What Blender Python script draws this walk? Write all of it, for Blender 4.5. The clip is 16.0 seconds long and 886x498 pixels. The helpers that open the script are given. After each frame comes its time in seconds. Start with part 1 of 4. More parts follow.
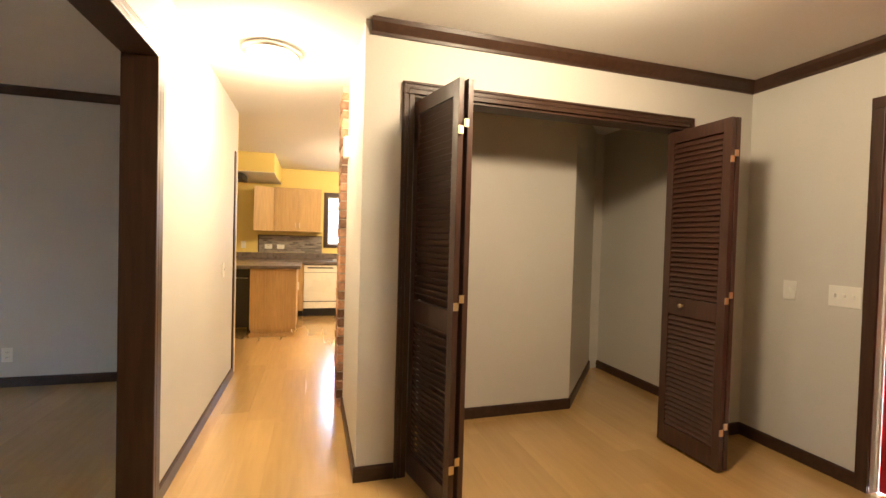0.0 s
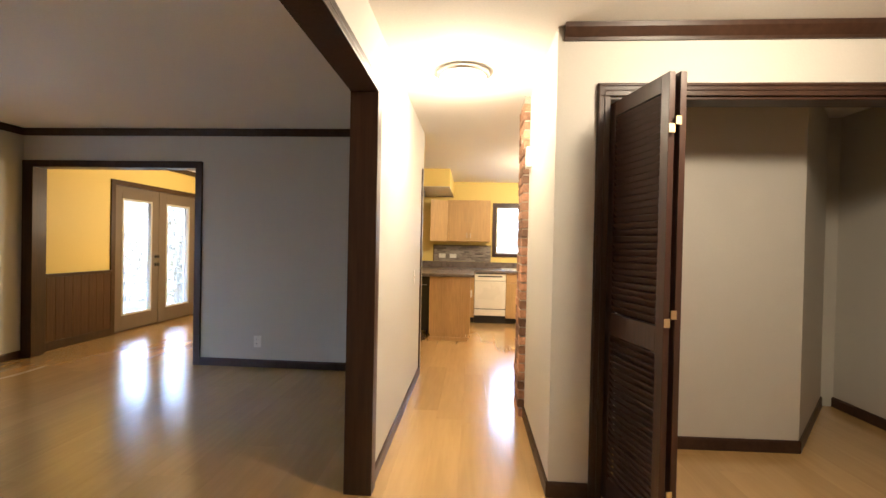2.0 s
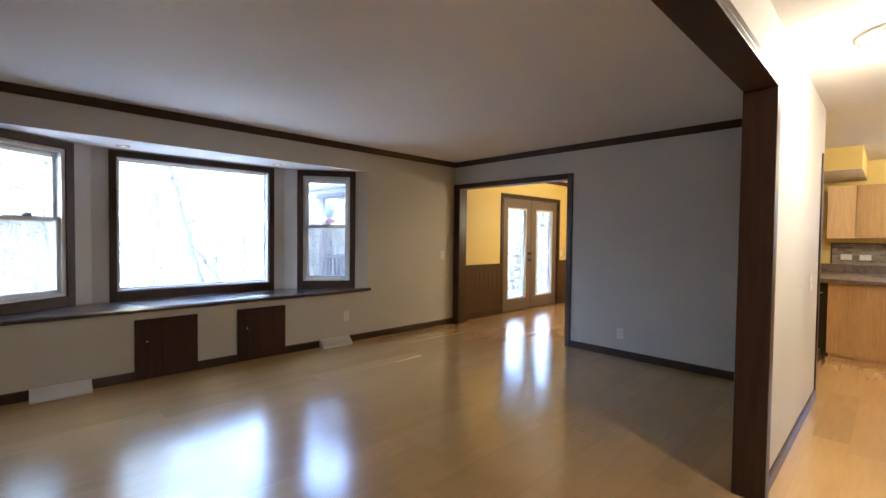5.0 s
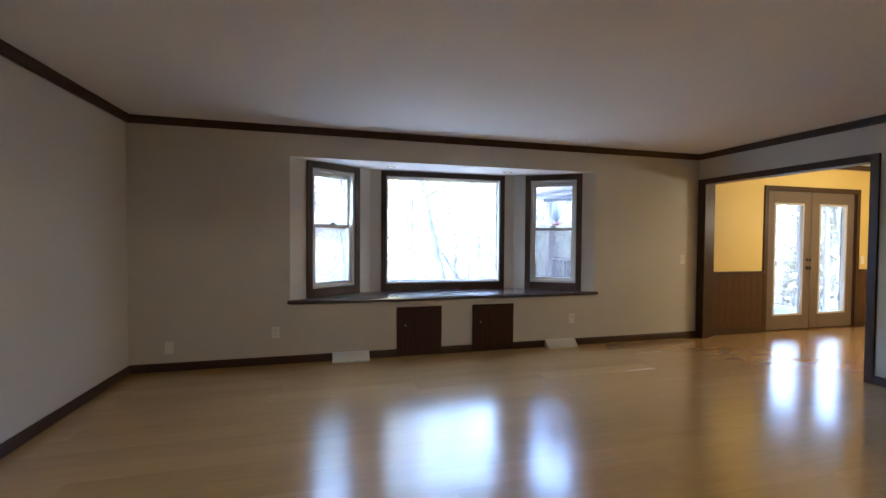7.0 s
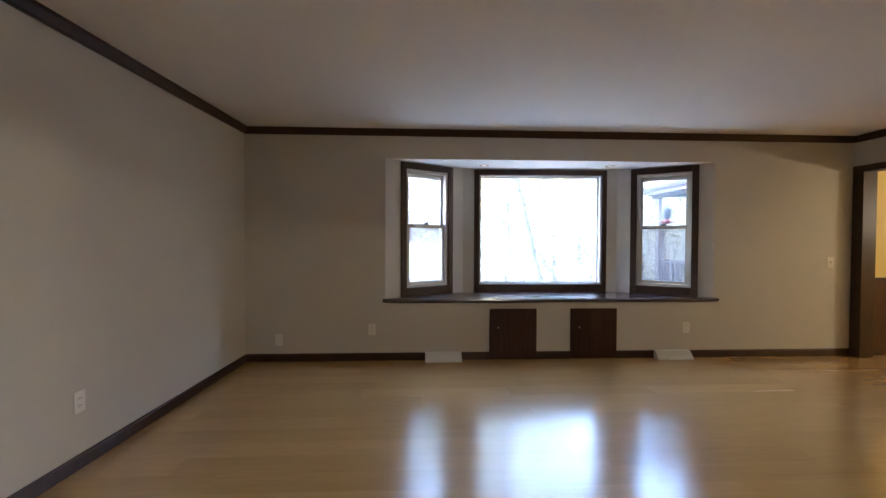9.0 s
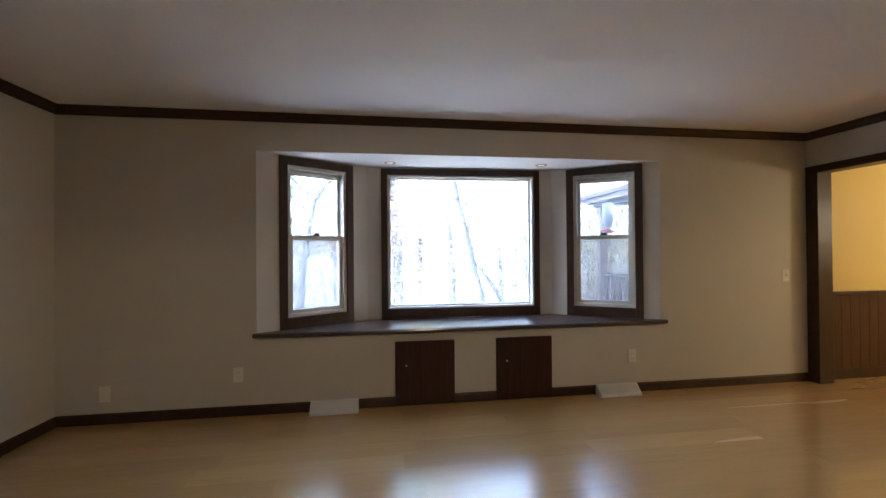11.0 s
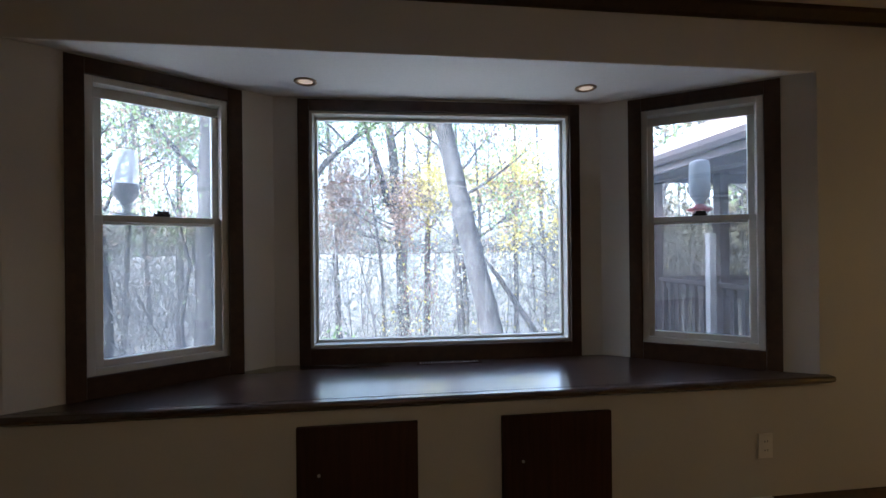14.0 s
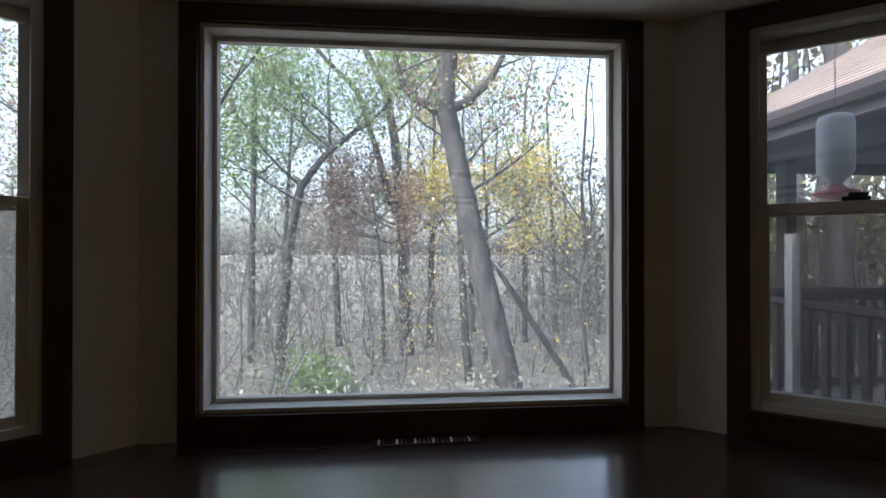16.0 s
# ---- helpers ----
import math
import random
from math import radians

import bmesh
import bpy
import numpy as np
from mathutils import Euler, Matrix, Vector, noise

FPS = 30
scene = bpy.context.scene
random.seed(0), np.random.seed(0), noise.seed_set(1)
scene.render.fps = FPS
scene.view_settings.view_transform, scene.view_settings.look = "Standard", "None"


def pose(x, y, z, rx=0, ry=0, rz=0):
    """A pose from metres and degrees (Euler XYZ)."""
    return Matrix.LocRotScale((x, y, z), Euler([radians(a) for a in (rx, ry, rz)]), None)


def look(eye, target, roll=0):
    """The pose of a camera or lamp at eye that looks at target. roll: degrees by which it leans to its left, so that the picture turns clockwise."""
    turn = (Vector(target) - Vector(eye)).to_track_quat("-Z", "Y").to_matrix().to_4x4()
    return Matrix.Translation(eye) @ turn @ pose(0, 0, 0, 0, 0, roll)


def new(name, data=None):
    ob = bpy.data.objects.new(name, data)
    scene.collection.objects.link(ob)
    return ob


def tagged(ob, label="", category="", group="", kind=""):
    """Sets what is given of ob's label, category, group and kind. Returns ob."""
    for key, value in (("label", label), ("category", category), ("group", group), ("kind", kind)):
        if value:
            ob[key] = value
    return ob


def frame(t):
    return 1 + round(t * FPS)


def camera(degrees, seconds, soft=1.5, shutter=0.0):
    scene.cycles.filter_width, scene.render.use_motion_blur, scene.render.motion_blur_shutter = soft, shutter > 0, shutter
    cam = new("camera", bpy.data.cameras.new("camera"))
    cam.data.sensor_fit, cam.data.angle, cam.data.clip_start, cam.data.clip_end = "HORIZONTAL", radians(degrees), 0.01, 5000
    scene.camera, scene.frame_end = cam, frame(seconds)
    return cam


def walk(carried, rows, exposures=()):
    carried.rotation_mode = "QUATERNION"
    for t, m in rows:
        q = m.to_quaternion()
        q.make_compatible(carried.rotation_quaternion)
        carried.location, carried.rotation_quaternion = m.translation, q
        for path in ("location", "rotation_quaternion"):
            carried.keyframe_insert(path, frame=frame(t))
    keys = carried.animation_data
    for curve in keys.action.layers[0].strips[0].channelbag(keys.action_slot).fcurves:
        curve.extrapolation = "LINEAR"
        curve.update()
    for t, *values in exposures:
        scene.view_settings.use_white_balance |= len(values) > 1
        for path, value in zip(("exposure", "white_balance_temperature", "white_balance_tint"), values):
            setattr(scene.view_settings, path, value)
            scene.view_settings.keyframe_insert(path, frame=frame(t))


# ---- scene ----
cam = camera(90.3, 16.0)
PATH = [
    (0, (0.816, 0.626, 1.293), (1.383, 2.543, 1.249), 1.6),
    (0.5, (0.756, 0.65, 1.292), (1.189, 2.602, 1.255), 1.4),
    (1, (0.706, 0.677, 1.296), (0.975, 2.658, 1.258), 1.2),
    (1.5, (0.67, 0.679, 1.297), (0.744, 2.677, 1.267), 1.1),
    (2, (0.64, 0.652, 1.293), (0.507, 2.647, 1.272), 1.2),
    (2.5, (0.664, 0.59, 1.301), (0.276, 2.551, 1.286), 1.3),
    (3, (0.666, 0.512, 1.311), (0.033, 2.409, 1.277), 1.2),
    (3.5, (0.616, 0.429, 1.303), (-0.266, 2.223, 1.258), 1.1),
    (4, (0.554, 0.319, 1.308), (-0.55, 1.986, 1.257), 0.8),
    (4.2, (0.549, 0.286, 1.313), (-0.639, 1.894, 1.26), 0.8),
    (6.3, (0.588, 0.176, 1.31), (-1.173, 1.123, 1.263), 0.3),
    (6.5, (0.591, 0.176, 1.307), (-1.228, 1.005, 1.262), 0.3),
    (7, (0.647, 0.174, 1.304), (-1.28, 0.706, 1.252), 0.4),
    (7.5, (0.637, 0.141, 1.262), (-1.338, 0.449, 1.222), 0.4),
    (8, (0.658, 0.154, 1.273), (-1.336, 0.296, 1.236), 0.6),
    (8.5, (0.641, 0.175, 1.269), (-1.357, 0.258, 1.233), 0.4),
    (9, (0.533, 0.233, 1.276), (-1.464, 0.335, 1.232), 0.2),
    (9.5, (0.287, 0.267, 1.243), (-1.701, 0.488, 1.25), -0.1),
    (10, (0.027, 0.355, 1.269), (-1.945, 0.692, 1.285), -0.3),
    (10.2, (-0.048, 0.441, 1.269), (-2.02, 0.775, 1.29), -0.4),
    (12.5, (-1.267, 1.202, 1.325), (-3.248, 1.473, 1.31), -0.4),
    (13, (-1.621, 1.218, 1.277), (-3.595, 1.534, 1.301), -0.4),
    (13.5, (-1.925, 1.26, 1.285), (-3.899, 1.584, 1.292), -0.6),
    (14, (-2.207, 1.361, 1.273), (-4.193, 1.601, 1.276), -0.6),
    (14.5, (-2.501, 1.434, 1.259), (-4.489, 1.65, 1.274), -0.3),
    (15, (-2.761, 1.43, 1.277), (-4.74, 1.717, 1.281), 0.0),
    (15.5, (-2.958, 1.502, 1.265), (-4.94, 1.772, 1.281), 0.1),
    (16, (-3.155, 1.584, 1.281), (-5.144, 1.79, 1.292), 0.0),
]
EXPOSURES = [(0.0, 5.5, 5400, 10), (1.0, 5.45, 5200, 10), (2.0, 5.35, 5000, 10), (3.0, 5.4, 4800, 10), (4.0, 5.38, 4650, 10), (6.5, 5.03, 4600, 10), (8.0, 5.15, 4750, 10), (9.5, 5.1, 4800, 10),
             (10.0, 5.05, 4850, 10), (12.5, 4.42, 5050, 10), (14.0, 3.45, 5100, 10), (14.5, 3.2, 5150, 10), (15.0, 3.05, 5200, 10), (15.5, 2.75, 5350, 10), (16.0, 2.2, 5800, 10)]
walk(cam, [(t, look(eye, target, roll)) for t, eye, target, roll in PATH], EXPOSURES)

# ---- world and lights ----
world = bpy.data.worlds.new("overcast_world")
scene.world = world
world.use_nodes = True
wn = world.node_tree
sky = wn.nodes.new("ShaderNodeTexSky")
sky.sky_type = "NISHITA"
sky.sun_disc = False
sky.sun_elevation, sky.sun_rotation = radians(30), radians(140)
sky.air_density, sky.dust_density, sky.ozone_density = 1.0, 5.0, 0.6
hsv = wn.nodes.new("ShaderNodeHueSaturation")
hsv.inputs["Saturation"].default_value = 0.6
wn.links.new(sky.outputs[0], hsv.inputs["Color"])
wn.links.new(hsv.outputs[0], wn.nodes["Background"].inputs[0])
wn.nodes["Background"].inputs[1].default_value = 0.15

sun_data = bpy.data.lights.new("sun", "SUN")
sun_data.energy, sun_data.angle, sun_data.color = 0.5, radians(30), (1.0, 0.97, 0.94)
sun = new("sun", sun_data)
sun.matrix_world = look((14, -16.7, 12.6), (0, 0, 0))


def lamp(name, x, y, z, watts, colour, radius):
    d = bpy.data.lights.new(name, "POINT")
    d.energy, d.color, d.shadow_soft_size = watts, colour, radius
    ob = new(name, d)
    ob.matrix_world = pose(x, y, z)
    return ob


WARM = (1.0, 0.7, 0.37)
lamp("hall_bulb", 0.556, 3.55, 2.26, 0.9, WARM, 0.09)
lamp("foyer_bulb", 1.82, 1.95, 2.31, 1.95, WARM, 0.08)
lamp("kitchen_bulb", 1.9, 6.6, 2.26, 4.3, WARM, 0.12)
lamp("dining_bulb", -2.5, 7.0, 1.64, 2.2, WARM, 0.12)

# ---- materials ----


def material(name, colour, rough=0.5, metal=0.0, vary=0.12, scale=3.0, grain=0.06, grain_scale=60.0, bump=0.1, stretch=(1, 1, 1), rand=0.0, spec=0.5, island=False):
    m = bpy.data.materials.new(name)
    m.use_nodes = True
    nt = m.node_tree
    b = nt.nodes["Principled BSDF"]
    b.inputs["Metallic"].default_value = metal
    b.inputs["Specular IOR Level"].default_value = spec
    tc = nt.nodes.new("ShaderNodeTexCoord")
    mp = nt.nodes.new("ShaderNodeMapping")
    mp.inputs["Scale"].default_value = stretch
    nt.links.new(tc.outputs["Object"], mp.inputs["Vector"])
    src = mp.outputs[0]
    if rand:
        if island:
            oi = nt.nodes.new("ShaderNodeNewGeometry")
            rnd = oi.outputs["Random Per Island"]
        else:
            oi = nt.nodes.new("ShaderNodeObjectInfo")
            rnd = oi.outputs["Random"]
        off = nt.nodes.new("ShaderNodeVectorMath")
        off.operation = "MULTIPLY_ADD"
        cmb = nt.nodes.new("ShaderNodeCombineXYZ")
        for k in range(3):
            nt.links.new(rnd, cmb.inputs[k])
        nt.links.new(cmb.outputs[0], off.inputs[0])
        off.inputs[1].default_value = (37.0, 53.0, 71.0)
        nt.links.new(src, off.inputs[2])
        src = off.outputs[0]
    n1 = nt.nodes.new("ShaderNodeTexNoise")
    n1.inputs["Scale"].default_value, n1.inputs["Detail"].default_value = scale, 4
    n2 = nt.nodes.new("ShaderNodeTexNoise")
    n2.inputs["Scale"].default_value, n2.inputs["Detail"].default_value = grain_scale, 3
    nt.links.new(src, n1.inputs["Vector"])
    nt.links.new(src, n2.inputs["Vector"])

    def span(sock, lo, hi):
        r = nt.nodes.new("ShaderNodeMapRange")
        r.inputs["From Min"].default_value, r.inputs["From Max"].default_value = 0.25, 0.75
        r.inputs["To Min"].default_value, r.inputs["To Max"].default_value = lo, hi
        nt.links.new(sock, r.inputs["Value"])
        return r.outputs[0]

    def times(a, b2):
        q = nt.nodes.new("ShaderNodeMath")
        q.operation = "MULTIPLY"
        nt.links.new(a, q.inputs[0])
        nt.links.new(b2, q.inputs[1])
        return q.outputs[0]

    f = times(span(n1.outputs[0], 1 - vary, 1 + vary), span(n2.outputs[0], 1 - grain, 1 + grain))
    if rand:
        rr = nt.nodes.new("ShaderNodeMapRange")
        rr.inputs["To Min"].default_value, rr.inputs["To Max"].default_value = 1 - rand, 1 + rand
        nt.links.new(rnd, rr.inputs["Value"])
        f = times(f, rr.outputs[0])
    mul = nt.nodes.new("ShaderNodeVectorMath")
    mul.operation = "SCALE"
    mul.inputs[0].default_value = colour
    nt.links.new(f, mul.inputs["Scale"])
    nt.links.new(mul.outputs[0], b.inputs["Base Color"])
    nt.links.new(span(n1.outputs[0], max(0.02, rough - 0.06), min(1.0, rough + 0.06)), b.inputs["Roughness"])
    if bump:
        bp = nt.nodes.new("ShaderNodeBump")
        bp.inputs["Strength"].default_value, bp.inputs["Distance"].default_value = bump, 0.004
        nt.links.new(n2.outputs[0], bp.inputs["Height"])
        nt.links.new(bp.outputs[0], b.inputs["Normal"])
    return m


def glow(name, colour, strength):
    m = bpy.data.materials.new(name)
    m.use_nodes = True
    b = m.node_tree.nodes["Principled BSDF"]
    b.inputs["Base Color"].default_value = (0.9, 0.88, 0.82, 1)
    b.inputs["Emission Color"].default_value = (*colour, 1)
    b.inputs["Emission Strength"].default_value = strength
    return m


def glass(name, haze):
    m = bpy.data.materials.new(name)
    m.use_nodes = True
    nt = m.node_tree
    nt.nodes.remove(nt.nodes["Principled BSDF"])
    tr = nt.nodes.new("ShaderNodeBsdfTransparent")
    tr.inputs[0].default_value = (1, 1, 1, 1)
    gl = nt.nodes.new("ShaderNodeBsdfGlossy")
    gl.inputs["Roughness"].default_value = 0.02
    mx = nt.nodes.new("ShaderNodeMixShader")
    mx.inputs[0].default_value = 0.06
    nt.links.new(tr.outputs[0], mx.inputs[1])
    nt.links.new(gl.outputs[0], mx.inputs[2])
    # translucent dust film, raised to whiten the view like haze and glare
    dust_haze = nt.nodes.new("ShaderNodeBsdfTranslucent")
    dust_haze.inputs[0].default_value = (0.9, 0.92, 0.95, 1)
    veil = nt.nodes.new("ShaderNodeMixShader")
    veil.inputs[0].default_value = haze
    nt.links.new(mx.outputs[0], veil.inputs[1])
    nt.links.new(dust_haze.outputs[0], veil.inputs[2])
    nt.links.new(veil.outputs[0], nt.nodes["Material Output"].inputs[0])
    return m


WALL = material("greige_wall_paint", (0.55, 0.525, 0.465), 0.6, vary=0.03, scale=1.2, grain=0.02, grain_scale=140, bump=0.12)
YELLOW = material("yellow_wall_paint", (0.74, 0.58, 0.16), 0.6, vary=0.03, scale=1.2, grain=0.02, grain_scale=140, bump=0.12)
WHITE = material("white_ceiling_paint", (0.76, 0.74, 0.7), 0.8, vary=0.03, scale=0.8, grain=0.03, grain_scale=90, bump=0.2)
TRIM = material("dark_brown_stained_trim", (0.043, 0.021, 0.011), 0.4, vary=0.25, scale=4, grain=0.25, grain_scale=30, bump=0.12, stretch=(1, 1, 1), spec=0.35)
TRIM_V = material("dark_brown_stained_upright_trim", (0.043, 0.021, 0.011), 0.4, vary=0.25, scale=4, grain=0.25, grain_scale=60, bump=0.12, stretch=(1, 1, 0.06), spec=0.35)
DOORWOOD = material("dark_brown_door_wood", (0.05, 0.023, 0.014), 0.36, vary=0.25, scale=3, grain=0.3, grain_scale=60, bump=0.15, stretch=(1, 1, 0.08))
WAINSCOT = material("brown_wainscot_wood", (0.075, 0.038, 0.018), 0.5, spec=0.25, vary=0.25, scale=4, grain=0.3, grain_scale=70, bump=0.1, stretch=(1, 1, 0.05))
PANELWOOD = material("dark_walnut_panel", (0.04, 0.015, 0.007), 0.5, spec=0.25, vary=0.3, scale=4, grain=0.35, grain_scale=70, bump=0.12, stretch=(1, 1, 0.05))
SEATWOOD = material("dark_varnished_seat_wood", (0.03, 0.014, 0.009), 0.3, vary=0.3, scale=2, grain=0.25, grain_scale=40, bump=0.08, stretch=(1, 0.08, 1))
SEATWOOD.node_tree.nodes["Principled BSDF"].inputs["Coat Weight"].default_value = 1.0
SEATWOOD.node_tree.nodes["Principled BSDF"].inputs["Coat Roughness"].default_value = 0.15
SEATWOOD.node_tree.nodes["Principled BSDF"].inputs["Coat IOR"].default_value = 1.75
PLANK = material("honey_laminate_plank", (0.5, 0.31, 0.105), 0.23, vary=0.1, scale=2.2, grain=0.06, grain_scale=34, bump=0.03, stretch=(1, 0.09, 1), rand=0.06)
PLANK_FAR = material("honey_laminate_plank_joined", (0.5, 0.31, 0.105), 0.23, vary=0.1, scale=2.2, grain=0.06, grain_scale=34, bump=0.03, stretch=(1, 0.09, 1), rand=0.06, island=True)
for m in (PLANK, PLANK_FAR):
    m.node_tree.nodes["Principled BSDF"].inputs["Coat Weight"].default_value = 0.9
    m.node_tree.nodes["Principled BSDF"].inputs["Coat Roughness"].default_value = 0.17
UNDER = material("floor_underlay", (0.12, 0.075, 0.035), 0.8)
VINYL = material("white_window_vinyl", (0.54, 0.52, 0.46), 0.35, vary=0.03, grain=0.02, bump=0.03)
PLATE = material("white_switch_plastic", (0.75, 0.73, 0.66), 0.3, vary=0.02, grain=0.01, bump=0)
SLOT = material("dark_slot", (0.03, 0.03, 0.03), 0.6)
METALW = material("white_enamel_metal", (0.72, 0.71, 0.66), 0.35, vary=0.04, grain=0.03, bump=0.04)
BRASS = material("polished_brass", (0.8, 0.66, 0.36), 0.45, metal=1.0, vary=0.08, grain=0.05, bump=0.02)
BRONZE = material("aged_bronze_metal", (0.3, 0.21, 0.13), 0.4, metal=1.0, vary=0.1, grain=0.05, bump=0.02)
NICKEL = material("brushed_nickel", (0.55, 0.52, 0.48), 0.3, metal=1.0, vary=0.08, grain=0.05, bump=0.02)
RED = material("red_painted_door", (0.38, 0.012, 0.015), 0.4, vary=0.08, grain=0.05, bump=0.05)
BRICK = material("orange_brown_brick", (0.34, 0.185, 0.1), 0.85, vary=0.35, scale=9, grain=0.25, grain_scale=60, bump=0.8, rand=0.65)
MORTAR = material("grey_mortar", (0.4, 0.34, 0.27), 0.95, vary=0.15, scale=10, grain=0.2, grain_scale=120, bump=0.6)
MAPLE = material("light_maple_cabinet", (0.47, 0.3, 0.105), 0.38, vary=0.12, scale=3, grain=0.12, grain_scale=50, bump=0.05, stretch=(1, 1, 0.08))
OAK = material("tan_oak_panel", (0.47, 0.3, 0.115), 0.4, vary=0.15, scale=3, grain=0.15, grain_scale=60, bump=0.06, stretch=(1, 1, 0.08))
COUNTER = material("grey_brown_laminate_counter", (0.14, 0.11, 0.09), 0.3, vary=0.2, scale=20, grain=0.25, grain_scale=160, bump=0.02)
TILE = material("grey_strip_tile", (0.22, 0.19, 0.16), 0.3, vary=0.2, scale=8, grain=0.15, grain_scale=60, bump=0.05, rand=0.45)
APPLIANCE = material("bisque_appliance_enamel", (0.75, 0.7, 0.58), 0.28, vary=0.02, grain=0.02, bump=0.02)
BLACK = material("black_plastic", (0.015, 0.014, 0.013), 0.35, vary=0.1, bump=0.02)
GREYDOOR = material("taupe_painted_door", (0.135, 0.105, 0.08), 0.4, vary=0.06, grain=0.06, bump=0.05)
GLASS = glass("hazed_dusty_glass", 0.062)
DOORGLASS = glass("door_glass", 0.05)
SCREEN = bpy.data.materials.new("grey_insect_screen")
SCREEN.use_nodes = True
sb = SCREEN.node_tree.nodes["Principled BSDF"]
sb.inputs["Base Color"].default_value = (0.1, 0.105, 0.12, 1)
sb.inputs["Roughness"].default_value = 0.8
sb.inputs["Alpha"].default_value = 0.36
LAMPGLASS = glow("lit_lamp_glass", (1.0, 0.74, 0.46), 1.2)
SPOTGLOW = glow("lit_spot_bulb", (1.0, 0.6, 0.28), 0.04)

# ---- mesh helpers ----


def finish(name, bm, material=None, parent=None, label="", smooth=False):
    bmesh.ops.recalc_face_normals(bm, faces=bm.faces[:])
    me = bpy.data.meshes.new(name)
    bm.to_mesh(me)
    bm.free()
    if material:
        me.materials.append(material)
    if smooth:
        for p in me.polygons:
            p.use_smooth = True
    ob = new(name, me)
    if parent:
        ob.parent = parent
    if label:
        ob["label"] = label
    return ob


def part(name, bm, material, parent, label="", smooth=False):
    return finish(name, bm, material, parent, label, smooth)


def structure(name, bm, material, label="", category=""):
    bmesh.ops.remove_doubles(bm, verts=bm.verts[:], dist=1e-5)
    return tagged(finish(name, bm, material), label, category, "", "structure")


def holder(name, x, y, z, rz=0, label="", category="", group="", kind=""):
    ob = new(name)
    ob.empty_display_size = 0.1
    ob.matrix_world = pose(x, y, z, 0, 0, rz)
    return tagged(ob, label, category, group, kind)


def box(bm, x0, x1, y0, y1, z0, z1, bevel=0.0):
    vs = [bm.verts.new((x, y, z)) for x in (x0, x1) for y in (y0, y1) for z in (z0, z1)]
    fs = [bm.faces.new([vs[k] for k in q]) for q in ((0, 1, 3, 2), (4, 6, 7, 5), (0, 4, 5, 1), (2, 3, 7, 6), (0, 2, 6, 4), (1, 5, 7, 3))]
    if bevel:
        es = list({e for f in fs for e in f.edges})
        bmesh.ops.bevel(bm, geom=es, offset=bevel, segments=2, affect="EDGES", profile=0.6)
    return bm


def boxes(*rows, bevel=0.0):
    bm = bmesh.new()
    for r in rows:
        box(bm, *r, bevel=bevel)
    return bm


def prism(points, z0, z1, bm=None):
    """An upright prism over a plan polygon."""
    bm = bm or bmesh.new()
    lo = [bm.verts.new((x, y, z0)) for x, y in points]
    hi = [bm.verts.new((x, y, z1)) for x, y in points]
    n = len(points)
    bm.faces.new(lo[::-1])
    bm.faces.new(hi)
    for k in range(n):
        bm.faces.new((lo[k], lo[(k + 1) % n], hi[(k + 1) % n], hi[k]))
    return bm


def sweep(profile, a, b, side, bm=None):
    """A moulding: profile points (out, up) swept from a to b in plan; side turns the way out."""
    bm = bm or bmesh.new()
    a, b = Vector(a), Vector(b)
    d = (b - a).normalized()
    out = Vector((-d.y, d.x)) * side
    ends = []
    for p in (a, b):
        ends.append([bm.verts.new((p.x + out.x * o, p.y + out.y * o, u)) for o, u in profile])
    n = len(profile)
    for k in range(n):
        bm.faces.new((ends[0][k], ends[0][(k + 1) % n], ends[1][(k + 1) % n], ends[1][k]))
    bm.faces.new(ends[0])
    bm.faces.new(ends[1][::-1])
    return bm


def lathe(profile, steps=24, bm=None, cx=0, cy=0):
    """A turned body: profile points (radius, z)."""
    bm = bm or bmesh.new()
    rings = []
    for r, z in profile:
        if r < 1e-5:
            rings.append([bm.verts.new((cx, cy, z))])
        else:
            rings.append([bm.verts.new((cx + r * math.cos(2 * math.pi * k / steps), cy + r * math.sin(2 * math.pi * k / steps), z)) for k in range(steps)])
    for p, q in zip(rings, rings[1:]):
        for k in range(steps):
            j = (k + 1) % steps
            if len(p) == 1 and len(q) > 1:
                bm.faces.new((p[0], q[k], q[j]))
            elif len(q) == 1 and len(p) > 1:
                bm.faces.new((p[k], p[j], q[0]))
            elif len(p) > 1:
                bm.faces.new((p[k], p[j], q[j], q[k]))
    return bm


# ---- plan ----
WX, NY, SY, EX, CY = -4.11, 5.01, -1.57, 3.69, 2.953
HL, HR = 0.13, 1.055
KY, CEIL = 8.6, 2.42
BAY_C = 1.664
SE = SY - 0.3  # the south wall runs slightly out of square
BAY_S, BAY_N = -0.135, 3.425

# walls of the living room
structure("wall_west", boxes((WX - 0.2, WX, SY - 0.2, BAY_S, 0, CEIL), (WX - 0.2, WX, BAY_N, NY, 0, CEIL),
                             (WX - 0.2, WX, BAY_S, BAY_N, 2.12, CEIL), (WX - 0.2, WX, BAY_S, BAY_N, 0, 0.615)), WALL)
structure("wall_south", prism([(WX - 0.2, SY - 0.5), (EX + 0.2, SY - 0.5), (EX + 0.2, SE), (WX - 0.2, SY)], 0, CEIL), WALL)
structure("wall_north", boxes((-2.2, HL, NY, NY + 0.12, 0, CEIL), (WX, -4.0, NY, NY + 0.12, 0, CEIL), (-4.0, -2.2, NY, NY + 0.12, 2.03, CEIL)), WALL)
